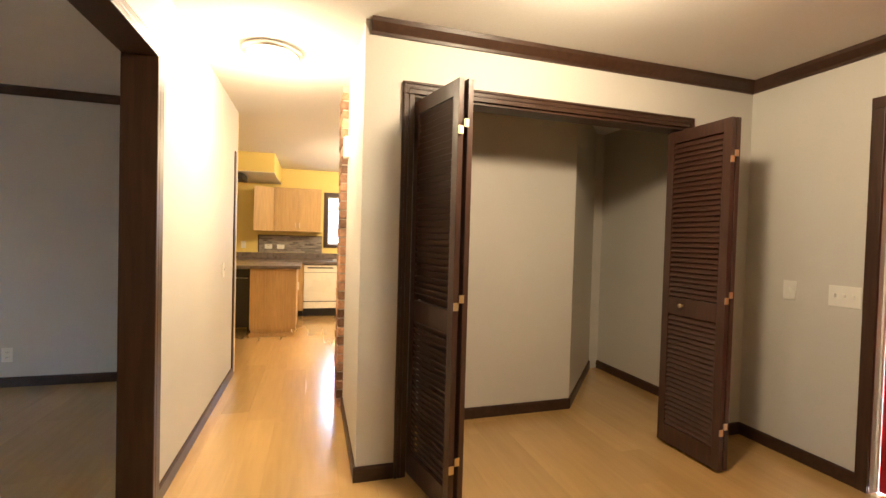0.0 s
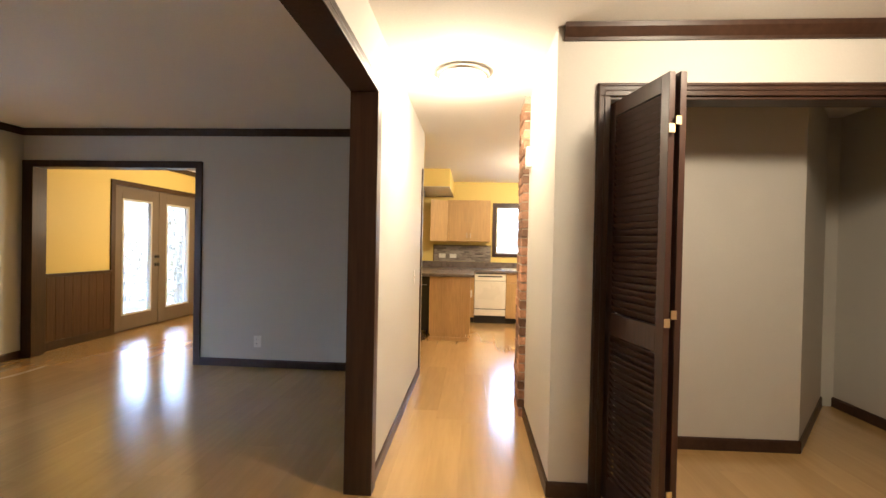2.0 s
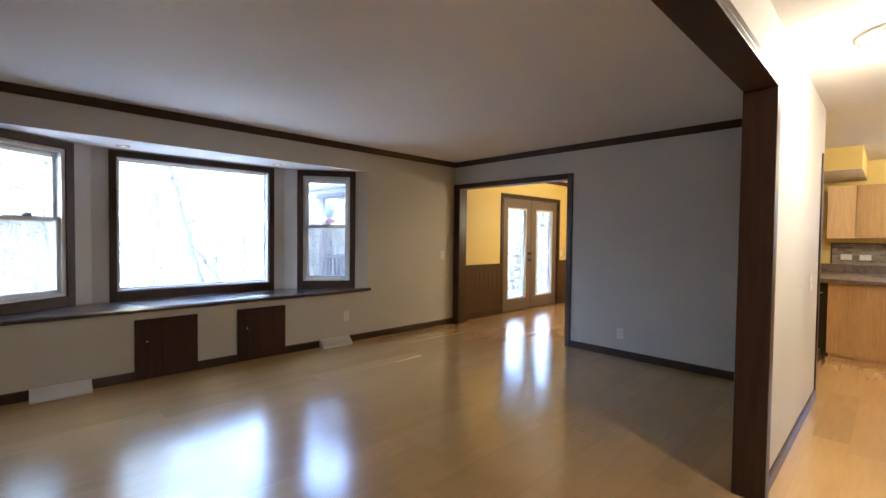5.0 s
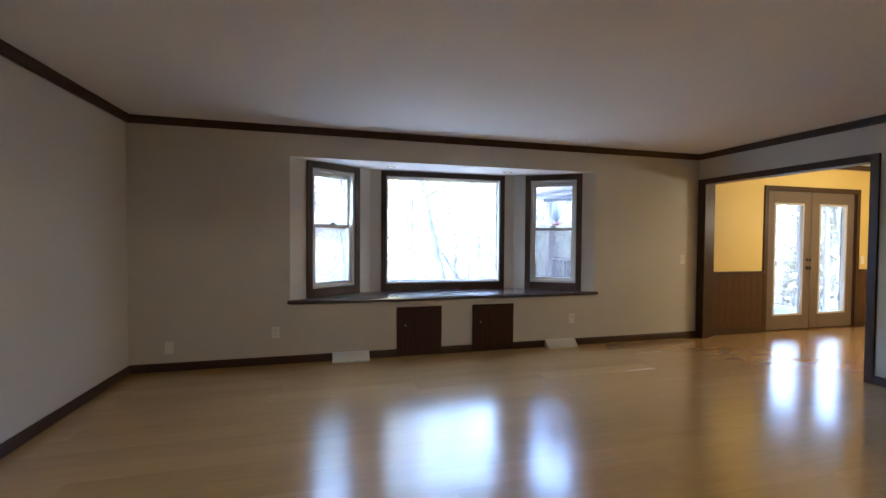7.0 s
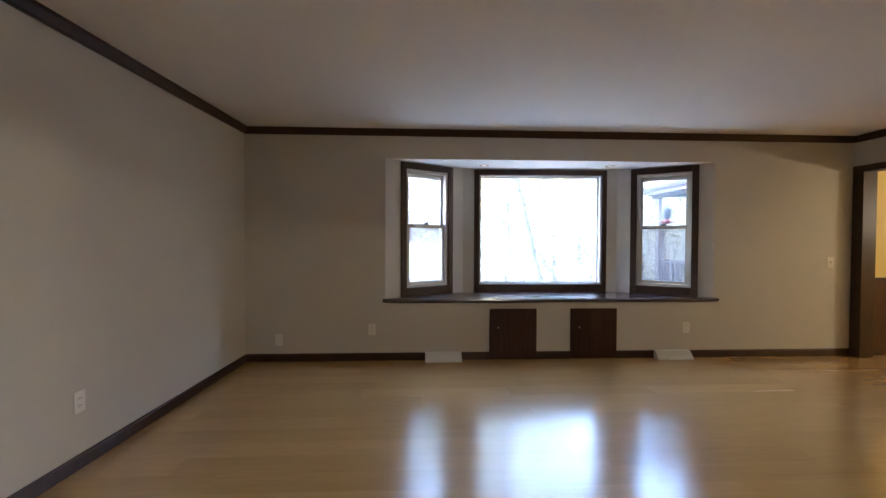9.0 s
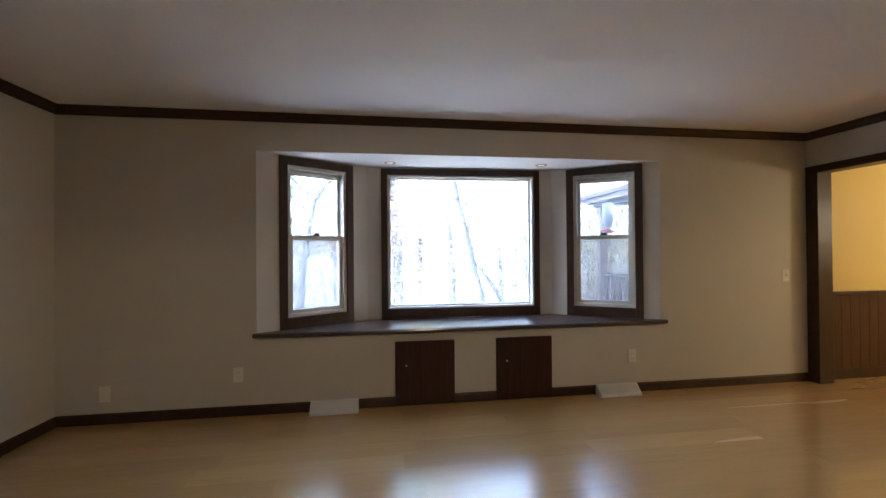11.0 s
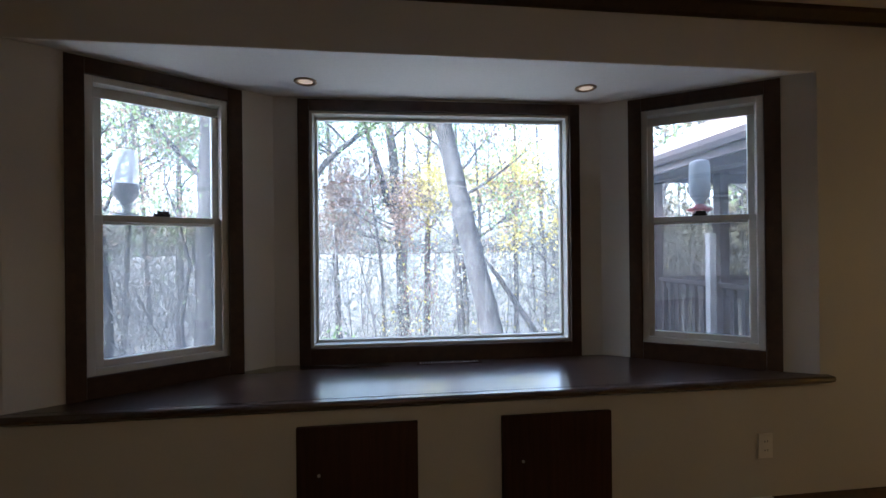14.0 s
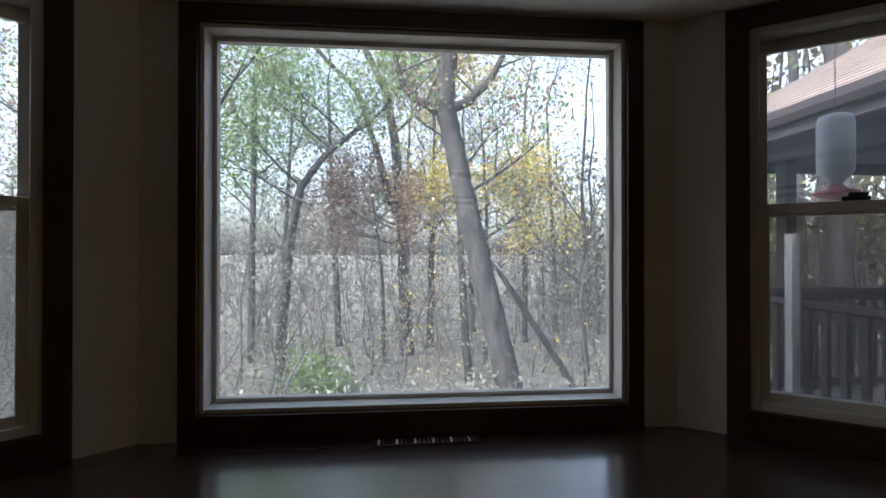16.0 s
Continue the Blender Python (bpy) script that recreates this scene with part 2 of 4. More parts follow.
# stub south of y -0.48 is unseen, added to block foyer lamp spill
structure("wall_hall_left", boxes((0.0, HL, 2.888, NY, 0, CEIL), (0.0, HL, SY - 0.3, 2.888, 2.09, CEIL), (0.0, HL, SY - 0.3, -0.48, 0, 2.09)), WALL)
structure("wall_closet_front", boxes((HR, 1.315, CY, CY + 0.12, 0, CEIL), (3.12, EX, CY, CY + 0.12, 0, CEIL), (1.315, 3.12, CY, CY + 0.12, 2.06, CEIL)), WALL)
structure("wall_hall_right", boxes((HR, HR + 0.12, CY + 0.12, 4.01, 0, CEIL)), WALL)
structure("wall_closet_back", prism([(HR + 0.12, 3.58), (2.76, 3.62), (3.59, 4.555), (EX, 4.555), (EX, 4.68), (3.52, 4.68), (2.7, 3.74), (HR + 0.12, 3.7)], 0, CEIL), WALL)
structure("wall_east", boxes((EX, EX + 0.2, SE, 1.285, 0, CEIL), (EX, EX + 0.2, 2.2, KY, 0, CEIL), (EX, EX + 0.2, 1.285, 2.2, 2.05, CEIL)), WALL)
# dining room and kitchen
structure("wall_dining_west", boxes((WX - 0.2, WX, NY, 6.2, 0, CEIL), (WX - 0.2, WX, 7.94, KY, 0, CEIL), (WX - 0.2, WX, 6.2, 7.94, 2.02, CEIL)), YELLOW)
structure("wall_kitchen_north", boxes((WX - 0.2, 1.07, KY, KY + 0.2, 0, CEIL), (1.85, EX + 0.2, KY, KY + 0.2, 0, CEIL), (1.07, 1.85, KY, KY + 0.2, 0, 1.1), (1.07, 1.85, KY, KY + 0.2, 2.0, CEIL)), YELLOW)
structure("wall_dining_east", boxes((-1.4, -1.28, NY + 0.12, KY, 0, CEIL)), YELLOW)
structure("wall_dining_south", boxes((-2.1, HL, NY + 0.122, NY + 0.13, 0, CEIL)), YELLOW)
structure("ceiling", boxes((WX - 0.2, EX + 0.2, SY - 0.5, KY + 0.2, CEIL, CEIL + 0.15)), WHITE)
structure("floor_slab", boxes((WX - 0.2, EX + 0.2, SY - 0.5, KY + 0.2, -0.25, -0.012)), UNDER)

# ---- bay window ----
LA, LB, LC = (WX, BAY_S), (-4.204, 0.012), (-4.695, 0.737)
RA, RB, RC = (WX, BAY_N), (-4.174, 3.3), (-4.655, 2.588)


def wall_run(bm, a, b, z0, z1, thick):
    """A wall slab whose inner face runs from a to b; the room lies on its right as one walks."""
    a, b = Vector(a), Vector(b)
    d = (b - a).normalized()
    n = Vector((-d.y, d.x)) * thick
    prism([a, b, b + n, a + n], z0, z1, bm)


def lerp(a, b, k):
    return (a[0] + (b[0] - a[0]) * k, a[1] + (b[1] - a[1]) * k)


def bay_wall(name, a, b, k0, k1, z0, z1):
    bm = bmesh.new()
    wall_run(bm, a, lerp(a, b, k0), 0.0, 2.3, 0.14)
    wall_run(bm, lerp(a, b, k1), b, 0.0, 2.3, 0.14)
    wall_run(bm, lerp(a, b, k0), lerp(a, b, k1), 0.0, z0, 0.14)
    wall_run(bm, lerp(a, b, k0), lerp(a, b, k1), z1, 2.3, 0.14)
    return structure(name, bm, WALL)


SL, SN, SM = math.dist(LB, LC), math.dist(RC, RB), math.dist(LC, RC)
bay_wall("wall_bay_south", LB, LC, 0.05 / SL, 0.672 / SL, 0.72, 2.07)
bay_wall("wall_bay_middle", LC, RC, 0.16 / SM, 1 - 0.16 / SM, 0.72, 2.07)
bay_wall("wall_bay_north", RC, RB, 1 - 0.672 / SN, 1 - 0.05 / SN, 0.72, 2.07)
bm = bmesh.new()
wall_run(bm, LA, LB, 0.0, 2.3, 0.12)
wall_run(bm, RB, RA, 0.0, 2.3, 0.12)
structure("wall_bay_return", bm, WALL)
structure("ceiling_bay", prism([(WX - 0.004, BAY_S - 0.005), (-4.205, 0.002), (-4.705, 0.73), (-4.665, 2.595), (-4.175, 3.31), (WX - 0.004, BAY_N + 0.005)][::-1], 2.117, 2.25), WHITE)

seat = holder("window_seat", -4.4, BAY_C, 0.62, 0, "dark varnished wooden window seat across the bay", "window seat")
seat.matrix_world = Matrix()
part("seat_board", prism([(WX, BAY_S - 0.002), (-4.205, 0.006), (-4.7, 0.732), (-4.66, 2.592), (-4.176, 3.306), (WX, BAY_N + 0.002)][::-1], 0.6, 0.65), SEATWOOD, seat)
bm = sweep([(0.0, 0.612), (0.0, 0.649), (0.034, 0.649), (0.042, 0.643), (0.044, 0.634), (0.038, 0.622), (0.026, 0.617), (0.02, 0.612)], (WX, -0.16), (WX, 3.465), -1)
part("nosing", bm, SEATWOOD, seat)


def window_unit(name, centre, rz, w, h, z0, hung, label):
    """A window in its casing; local x along the wall, local -y into the room, casing face at y = 0."""
    win = holder(name, centre[0], centre[1], z0, rz, label, "window", "", "structure")
    c = 0.068 if hung else 0.06
    part("casing", boxes((-w / 2, -w / 2 + c, -0.012, 0.02, 0.65 - z0, h), (w / 2 - c, w / 2, -0.012, 0.02, 0.65 - z0, h), (-w / 2 + c, w / 2 - c, -0.012, 0.02, h - c, h), (-w / 2 + c, w / 2 - c, -0.012, 0.02, 0.65 - z0, c), bevel=0.004), TRIM, win)
    i = w / 2 - c
    f = 0.03 if hung else 0.016
    part("window_frame", boxes((-i, -i + f, 0.006, 0.13, c, h - c), (i - f, i, 0.006, 0.13, c, h - c), (-i + f, i - f, 0.006, 0.13, h - c - f, h - c), (-i + f, i - f, 0.006, 0.13, c, c + f), bevel=0.003), VINYL, win)
    j = i - f
    zb, zt = c + f, h - c - f
    if hung:
        mid = (zb + zt) / 2 + 0.03
        r = 0.03
        for nm, y0, a, b in (("lower_sash", 0.03, zb, mid + 0.02), ("upper_sash", 0.068, mid - 0.02, zt)):
            s = part(nm, boxes((-j, -j + r, y0, y0 + 0.034, a, b), (j - r, j, y0, y0 + 0.034, a, b), (-j + r, j - r, y0, y0 + 0.034, b - r, b), (-j + r, j - r, y0, y0 + 0.034, a, a + r), bevel=0.003), VINYL, win)
            pane = part("pane", boxes((-j + r, j - r, y0 + 0.014, y0 + 0.018, a + r, b - r)), GLASS, s)
            pane.visible_shadow = False
        part("sash_lock", boxes((-0.035, 0.035, 0.034, 0.058, mid + 0.02, mid + 0.034), (-0.02, 0.03, 0.03, 0.05, mid + 0.034, mid + 0.046), bevel=0.003), BLACK, win, "black sash lock")
        sc = part("insect_screen", boxes((-j, j, 0.112, 0.1125, zb, mid)), SCREEN, win, "grey insect screen")
        sc.visible_shadow = False
        part("blind_rail", boxes((-j, j, 0.05, 0.064, zt - 0.05, zt - 0.034)), VINYL, win)
    else:
        r = 0.015
        part("glazing_bead", boxes((-j, -j + r, 0.07, 0.1, zb, zt), (j - r, j, 0.07, 0.1, zb, zt), (-j + r, j - r, 0.07, 0.1, zt - r, zt), (-j + r, j - r, 0.07, 0.1, zb, zb + r), bevel=0.003), VINYL, win)
        pane = part("pane", boxes((-j + r, j - r, 0.085, 0.089, zb + r, zt - r)), GLASS, win)
        pane.visible_shadow = False
    return win


def mid2(a, b):
    return ((a[0] + b[0]) / 2, (a[1] + b[1]) / 2)


S_ANGLE, M_ANGLE, N_ANGLE = (math.degrees(math.atan2(b[1] - a[1], b[0] - a[0])) for a, b in ((LB, LC), (LC, RC), (RC, RB)))
window_unit("window_1", (-4.403, 0.315), S_ANGLE, 0.702, 1.43, 0.677, True, "white double-hung window in dark wooden casing")
window_unit("window_2", (-4.67, BAY_C), M_ANGLE, 1.59, 1.424, 0.68, False, "large white picture window in dark wooden casing")
window_unit("window_3", (-4.374, 3.004), N_ANGLE, 0.7, 1.43, 0.677, True, "white double-hung window in dark wooden casing")

# recessed spots in the bay ceiling
for x, y in ((-4.464, 0.953), (-4.42, 2.395)):
    sp = holder("recessed_spot", x, y, 2.117, 0, "small round recessed ceiling spot glowing warm", "ceiling light", "recessed spots")
    part("trim_ring", lathe([(0.036, 0.0), (0.036, -0.004), (0.052, -0.006), (0.056, -0.002), (0.056, 0.0)], 28), BRONZE, sp, smooth=True)
    part("bulb", lathe([(0.035, -0.001), (0.026, -0.004), (0.0, -0.005)], 24), SPOTGLOW, sp, "glowing bulb", smooth=True)

# ---- mouldings ----
CROWN = [(0.0, 2.35), (0.011, 2.35), (0.014, 2.364), (0.026, 2.382), (0.038, 2.4), (0.042, 2.42), (0.0, 2.42)]
BASE = [(0.0, 0.0), (0.013, 0.0), (0.013, 0.066), (0.008, 0.078), (0.0, 0.08)]


def run(name, profile, a, b, side):
    return structure(name, sweep(profile, a, b, side), TRIM)


run("crown_west", CROWN, (WX, SY), (WX, NY), -1)
run("crown_north", CROWN, (WX, NY), (0.0, NY), -1)
run("crown_south", CROWN, (WX, SY), (EX, SE), 1)
run("crown_inner", CROWN, (0.0, SY), (0.0, NY), 1)
FCROWN = [(o * 1.2, 2.42 - (2.42 - u) * 1.1) for o, u in CROWN]
run("crown_foyer", FCROWN, (HR + 0.03, CY), (EX, CY), -1)
run("crown_foyer_east", FCROWN, (EX, SY), (EX, CY), 1)
run("crown_dining_west", CROWN, (WX, NY + 0.12), (WX, KY), -1)
run("crown_dining_north", CROWN, (WX, KY), (-1.4, KY), -1)
for a, b in ((SY, 0.968), (1.472, 1.84), (2.345, NY)):
    run("baseboard_west", BASE, (WX, a), (WX, b), -1)
run("baseboard_north", BASE, (-2.14, NY), (0.0, NY), -1)
run("baseboard_south", BASE, (WX, SY), (EX, SE), 1)
run("baseboard_hall_left", BASE, (HL, 2.943), (HL, NY), -1)
run("baseboard_hall_right", BASE, (HR, CY), (HR, 4.01), 1)
run("baseboard_foyer", BASE, (HR - 0.013, CY), (1.256, CY), -1)
run("baseboard_foyer_right", BASE, (3.18, CY), (EX, CY), -1)
run("baseboard_east", BASE, (EX, 2.26), (EX, CY), 1)
run("baseboard_closet_back", BASE, (HR + 0.12, 3.58), (2.76, 3.62), -1)
run("baseboard_closet_slant", BASE, (2.76, 3.62), (3.59, 4.555), -1)
run("baseboard_closet_right", BASE, (EX, CY + 0.12), (EX, 4.56), 1)


def cased_opening(name, rows, label):
    return structure(name, boxes(*rows, bevel=0.004), TRIM_V, label)


# casing of the wide opening to the dining room
cased_opening("trim_dining_opening", [(-4.105, -3.985, NY - 0.02, NY + 0.14, 0, 2.025), (-2.205, -2.135, NY - 0.02, NY + 0.14, 0, 2.025), (-4.105, -2.135, NY - 0.021, NY + 0.141, 2.02, 2.09)], "dark stained wooden casing round the dining room opening")
# jamb and header between living room and foyer; the south jamb is unseen, edging the added stub
cased_opening("trim_foyer_opening", [(0.006, HL + 0.022, 2.858, 2.888, 0, 2.06), (0.006, HL + 0.022, SY, 2.887, 2.06, 2.09),
                                     (HL + 0.001, HL + 0.023, 2.883, 2.943, 0, 2.12), (HL + 0.001, HL + 0.024, SY, 2.885, 2.085, 2.12), (0.006, HL + 0.022, -0.48, -0.45, 0, 2.06)], "dark stained wooden casing round the foyer opening")
# closet casing
cased_opening("trim_closet", [(1.256, 1.321, CY - 0.02, CY, 0, 2.06), (3.115, 3.18, CY - 0.02, CY, 0, 2.06), (1.256, 3.18, CY - 0.021, CY, 2.06, 2.125),
                              (1.306, 1.322, CY - 0.004, CY + 0.124, 0, 2.06), (3.114, 3.13, CY - 0.004, CY + 0.124, 0, 2.06), (1.322, 3.114, CY - 0.004, CY + 0.124, 2.045, 2.061)], "dark stained wooden casing round the closet")
cased_opening("trim_closet_bead", [(1.26, 1.272, CY - 0.027, CY - 0.019, 0, 2.12), (1.29, 1.296, CY - 0.024, CY - 0.019, 0, 2.09), (3.164, 3.176, CY - 0.027, CY - 0.019, 0, 2.12), (3.14, 3.146, CY - 0.024, CY - 0.019, 0, 2.09),
                                   (1.26, 3.176, CY - 0.028, CY - 0.02, 2.108, 2.12), (1.29, 3.146, CY - 0.025, CY - 0.02, 2.084, 2.09)], "beads on the closet casing")
cased_opening("trim_front_door", [(EX - 0.02, EX, 2.2, 2.26, 0, 2.05), (EX - 0.02, EX, 1.225, 1.285, 0, 2.05), (EX - 0.021, EX, 1.225, 2.26, 2.05, 2.11)], "dark stained wooden casing round the front door")
cased_opening("trim_hall_end", [(-0.004, HL + 0.012, NY - 0.06, NY - 0.002, 0, 2.03)], "dark edge trim at the end of the hall")

# ---- front door ----
fd = holder("front_door", EX + 0.05, 1.7425, 0, 0, "red painted front door, shut", "door")
part("door_leaf", boxes((0.0, 0.045, -0.445, 0.445, 0.01, 2.04), bevel=0.004), RED, fd)
part("weather_strip", boxes((-0.02, 0.0, 0.446, 0.456, 0.01, 2.04)), PLATE, fd)
part("knob", lathe([(0.0, 0.0), (0.028, 0.004), (0.03, 0.02), (0.012, 0.03), (0.012, 0.045)], 18), BRASS, fd).matrix_local = pose(-0.045, -0.38, 0.95, 0, 90, 0)

# ---- closet bifold doors ----


def leaf(parent, w, h, z0, slat_face):
    """A louvred leaf in local space: x along the leaf, y its thickness."""
    t, s = 0.028, 0.052
    f = part("leaf_frame", boxes((0, s, 0, t, z0, z0 + h), (w - s, w, 0, t, z0, z0 + h), (s, w - s, 0, t, z0 + h - 0.075, z0 + h), (s, w - s, 0, t, z0, z0 + 0.12), (s, w - s, 0, t, z0 + 0.84, z0 + 0.95), bevel=0.0025), DOORWOOD, parent)
    sl = bpy.data.meshes.get("slat_mesh")
    if sl is None:
        bm = boxes((s - 0.004, w - s + 0.004, -0.0035, 0.0035, -0.019, 0.019), bevel=0.0015)
        sl = bpy.data.meshes.new("slat_mesh")
        bm.to_mesh(sl)
        bm.free()
        sl.materials.append(DOORWOOD)
    for n, za, zb in ((31, z0 + 0.958, z0 + h - 0.08), (23, z0 + 0.125, z0 + 0.835)):
        for k in range(n):
            o = new("slat", sl)
            o.parent = f
            o.matrix_local = pose(0, t / 2, za + (k + 0.5) * (zb - za) / n, slat_face * 30, 0, 0)
    return f


def bifold(label, hinge_xy, tip_xy, tip2_xy, end_xy, knob):
    ob = holder("bifold_door", 0, 0, 0, 0, label, "closet door", "closet doors")
    for k, (a, b) in enumerate(((hinge_xy, tip_xy), (end_xy, tip2_xy))):
        a, b = Vector(a), Vector(b)
        fr = leaf(ob, 0.452, 2.01, 0.015, 1 if k == 0 else -1)
        fr.matrix_local = pose(a.x, a.y, 0, 0, 0, math.degrees(math.atan2(b.y - a.y, b.x - a.x)))
    for z in (0.25, 1.0, 1.8):
        m = mid2(tip_xy, tip2_xy)
        h = part("hinge", boxes((-0.026, -0.002, -0.004, 0.002, -0.03, 0.006), (0.002, 0.026, -0.004, 0.002, 0.004, 0.04)), BRASS, ob, "small brass hinge")
        h.matrix_local = pose(m[0], m[1] - 0.004, z, 0, 0, knob[2])
    if knob[0] < 2:
        return ob
    kb = part("knob", lathe([(0.008, 0.0), (0.006, 0.012), (0.014, 0.018), (0.014, 0.024), (0.0, 0.028)], 14), BRASS, ob, "small round knob", smooth=True)
    kb.matrix_local = pose(knob[0], knob[1], 0.92, 0, -90, 0)
    return ob


bifold("dark brown louvred bifold closet door, folded open", (1.327, 2.965), (1.435, 2.518), (1.478, 2.526), (1.388, 2.968), (1.345, 2.72, 12))
bifold("dark brown louvred bifold closet door, folded open beside the wall", (3.076, 3.0), (3.088, 2.548), (3.05, 2.547), (3.038, 3.0), (3.036, 2.83, -1))

# ---- small wall fittings ----


def plate(name, at, rz, w, h, kind, label):
    """A wall plate: local x along the wall, local -y out of it."""
    ob = holder(name, *at, rz, label, "switch" if kind == "switch" else "outlet")
    part("cover", boxes((-w / 2, w / 2, -0.006, 0.0, -h / 2, h / 2), bevel=0.0025), PLATE, ob)
    if kind == "outlet":
        for s in (-1, 1):
            part("socket", boxes((-0.017, 0.017, -0.0085, -0.005, s * 0.021 - 0.014, s * 0.021 + 0.014), bevel=0.002), PLATE, ob)
            part("slot", boxes((-0.008, -0.0055, -0.0093, -0.008, s * 0.021 - 0.004, s * 0.021 + 0.006), (0.0055, 0.008, -0.0093, -0.008, s * 0.021 - 0.004, s * 0.021 + 0.006)), SLOT, ob)
    elif kind == "switch":
        n = max(1, round(w / 0.06))
        for k in range(n):
            x = (k - (n - 1) / 2) * 0.046
            part("toggle", boxes((x - 0.005, x + 0.005, -0.016, -0.005, -0.006, 0.014), bevel=0.002), PLATE, ob)
    return ob


plate("outlet", (WX, -0.274, 0.325), 90, 0.075, 0.118, "outlet", "white double outlet on the greige wall")
plate("outlet", (WX, 3.125, 0.325), 90, 0.075, 0.118, "outlet", "white double outlet on the greige wall")
plate("wall_plate", (WX, -1.235, 0.225), 90, 0.075, 0.118, "blank", "blank white cover plate on the greige wall")
plate("outlet", (-1.985, SY - 0.0817, 0.37), 177.8, 0.075, 0.118, "outlet", "white double outlet on the greige wall")
plate("outlet", (-1.53, NY, 0.262), 0, 0.075, 0.118, "outlet", "white double outlet on the greige wall")
plate("light_switch", (WX, 4.757, 1.035), 90, 0.075, 0.118, "switch", "white light switch beside the dining room opening")
plate("light_switch", (EX, 2.652, 1.036), -90, 0.075, 0.118, "switch", "white single light switch in the foyer")
plate("light_switch", (EX, 2.353, 1.033), -90, 0.16, 0.118, "switch", "white triple light switch beside the front door")
plate("light_switch", (HL, 4.5, 1.0), 90, 0.075, 0.118, "switch", "white light switch on the hall wall")
plate("light_switch", (WX, 8.1, 1.005), 90, 0.075, 0.118, "switch", "white light switch beside the french doors")


def register(y0, y1):
    ob = holder("floor_register", WX, (y0 + y1) / 2, 0, 90, "white metal baseboard heat register", "vent", "baseboard registers")
    w = (y1 - y0) / 2
    part("body", sweep([(0.0, 0.0), (0.105, 0.0), (0.105, 0.016), (0.03, 0.088), (0.0, 0.09)], (-w, -0.013), (w, -0.013), -1), METALW, ob)
    for k in range(15):
        x = -w + 0.03 + k * (2 * w - 0.06) / 14
        lean = (x / w) * 0.02
        bm = bmesh.new()
        q = [(x - 0.002, -0.111, 0.024), (x + 0.002, -0.111, 0.024), (x + 0.002 + lean, -0.057, 0.076), (x - 0.002 + lean, -0.057, 0.076)]
        lo = [bm.verts.new(p) for p in q]
        hi = [bm.verts.new((p[0], p[1] - 0.004, p[2] + 0.004)) for p in q]
        bm.faces.new(lo)
        bm.faces.new(hi)
        for a in range(4):
            bm.faces.new((lo[a], lo[(a + 1) % 4], hi[(a + 1) % 4], hi[a]))
        part("fin", bm, METALW, ob)
    return ob


register(0.285, 0.665)
register(2.76, 3.145)

for y0 in (0.968, 1.841):
    pd = holder("cupboard_door", WX, y0 + 0.252, 0.0, 90, "dark walnut panel door below the window seat", "cupboard door", "doors below the seat")
    part("door_panel", boxes((-0.252, 0.252, -0.022, 0.0, 0.004, 0.54), bevel=0.003), PANELWOOD, pd)
    part("catch", lathe([(0.006, 0), (0.007, 0.004), (0.0, 0.006)], 10), NICKEL, pd).matrix_local = pose(-0.16, -0.022, 0.34, 90, 0, 0)

seat_vent = holder("seat_register", -4.622, 1.68, 0.65, 90, "small brown metal register let into the seat", "vent")
part("frame", boxes((-0.18, 0.18, -0.03, -0.022, 0, 0.004), (-0.18, 0.18, 0.022, 0.03, 0, 0.004), (-0.18, -0.165, -0.022, 0.022, 0, 0.004), (0.165, 0.18, -0.022, 0.022, 0, 0.004)), PANELWOOD, seat_vent)
for k in range(22):
    part("slat", boxes((-0.16 + k * 0.015, -0.153 + k * 0.015, -0.022, 0.022, 0, 0.003)), NICKEL if k % 4 else PLATE, seat_vent)

# hall ceiling lamp and its neighbour in the foyer


def flush_lamp(x, y, label):
    ob = holder("ceiling_lamp", x, y, CEIL, 0, label, "ceiling lamp", "flush ceiling lamps")
    part("base", lathe([(0.0, 0.0), (0.17, 0.0), (0.175, -0.008), (0.17, -0.03), (0.15, -0.036), (0.0, -0.036)], 36), NICKEL, ob, "nickel ring", smooth=True)
    sh = part("shade", lathe([(0.15, -0.034), (0.148, -0.05), (0.13, -0.075), (0.09, -0.098), (0.04, -0.108), (0.0, -0.11)], 36), LAMPGLASS, ob, "lit frosted glass shade", smooth=True)
    sh.visible_shadow = False
    return ob


flush_lamp(0.556, 3.55, "round flush ceiling lamp with lit frosted glass")
flush_lamp(1.82, 1.95, "round flush ceiling lamp in the foyer")

chime = holder("door_chime", HR - 0.018, 3.92, 1.94, 0, "white door chime box on the hall wall", "door chime")
part("cover", boxes((-0.018, 0.02, -0.05, 0.05, -0.075, 0.075), bevel=0.006), PLATE, chime)
part("grille", boxes((-0.021, -0.017, -0.035, 0.035, -0.05, 0.01)), METALW, chime)

# ---- dining room ----
wains = holder("wainscot", WX, NY, 0, 0, "dark wooden wainscot below the yellow dining room wall", "wainscot", "", "structure")


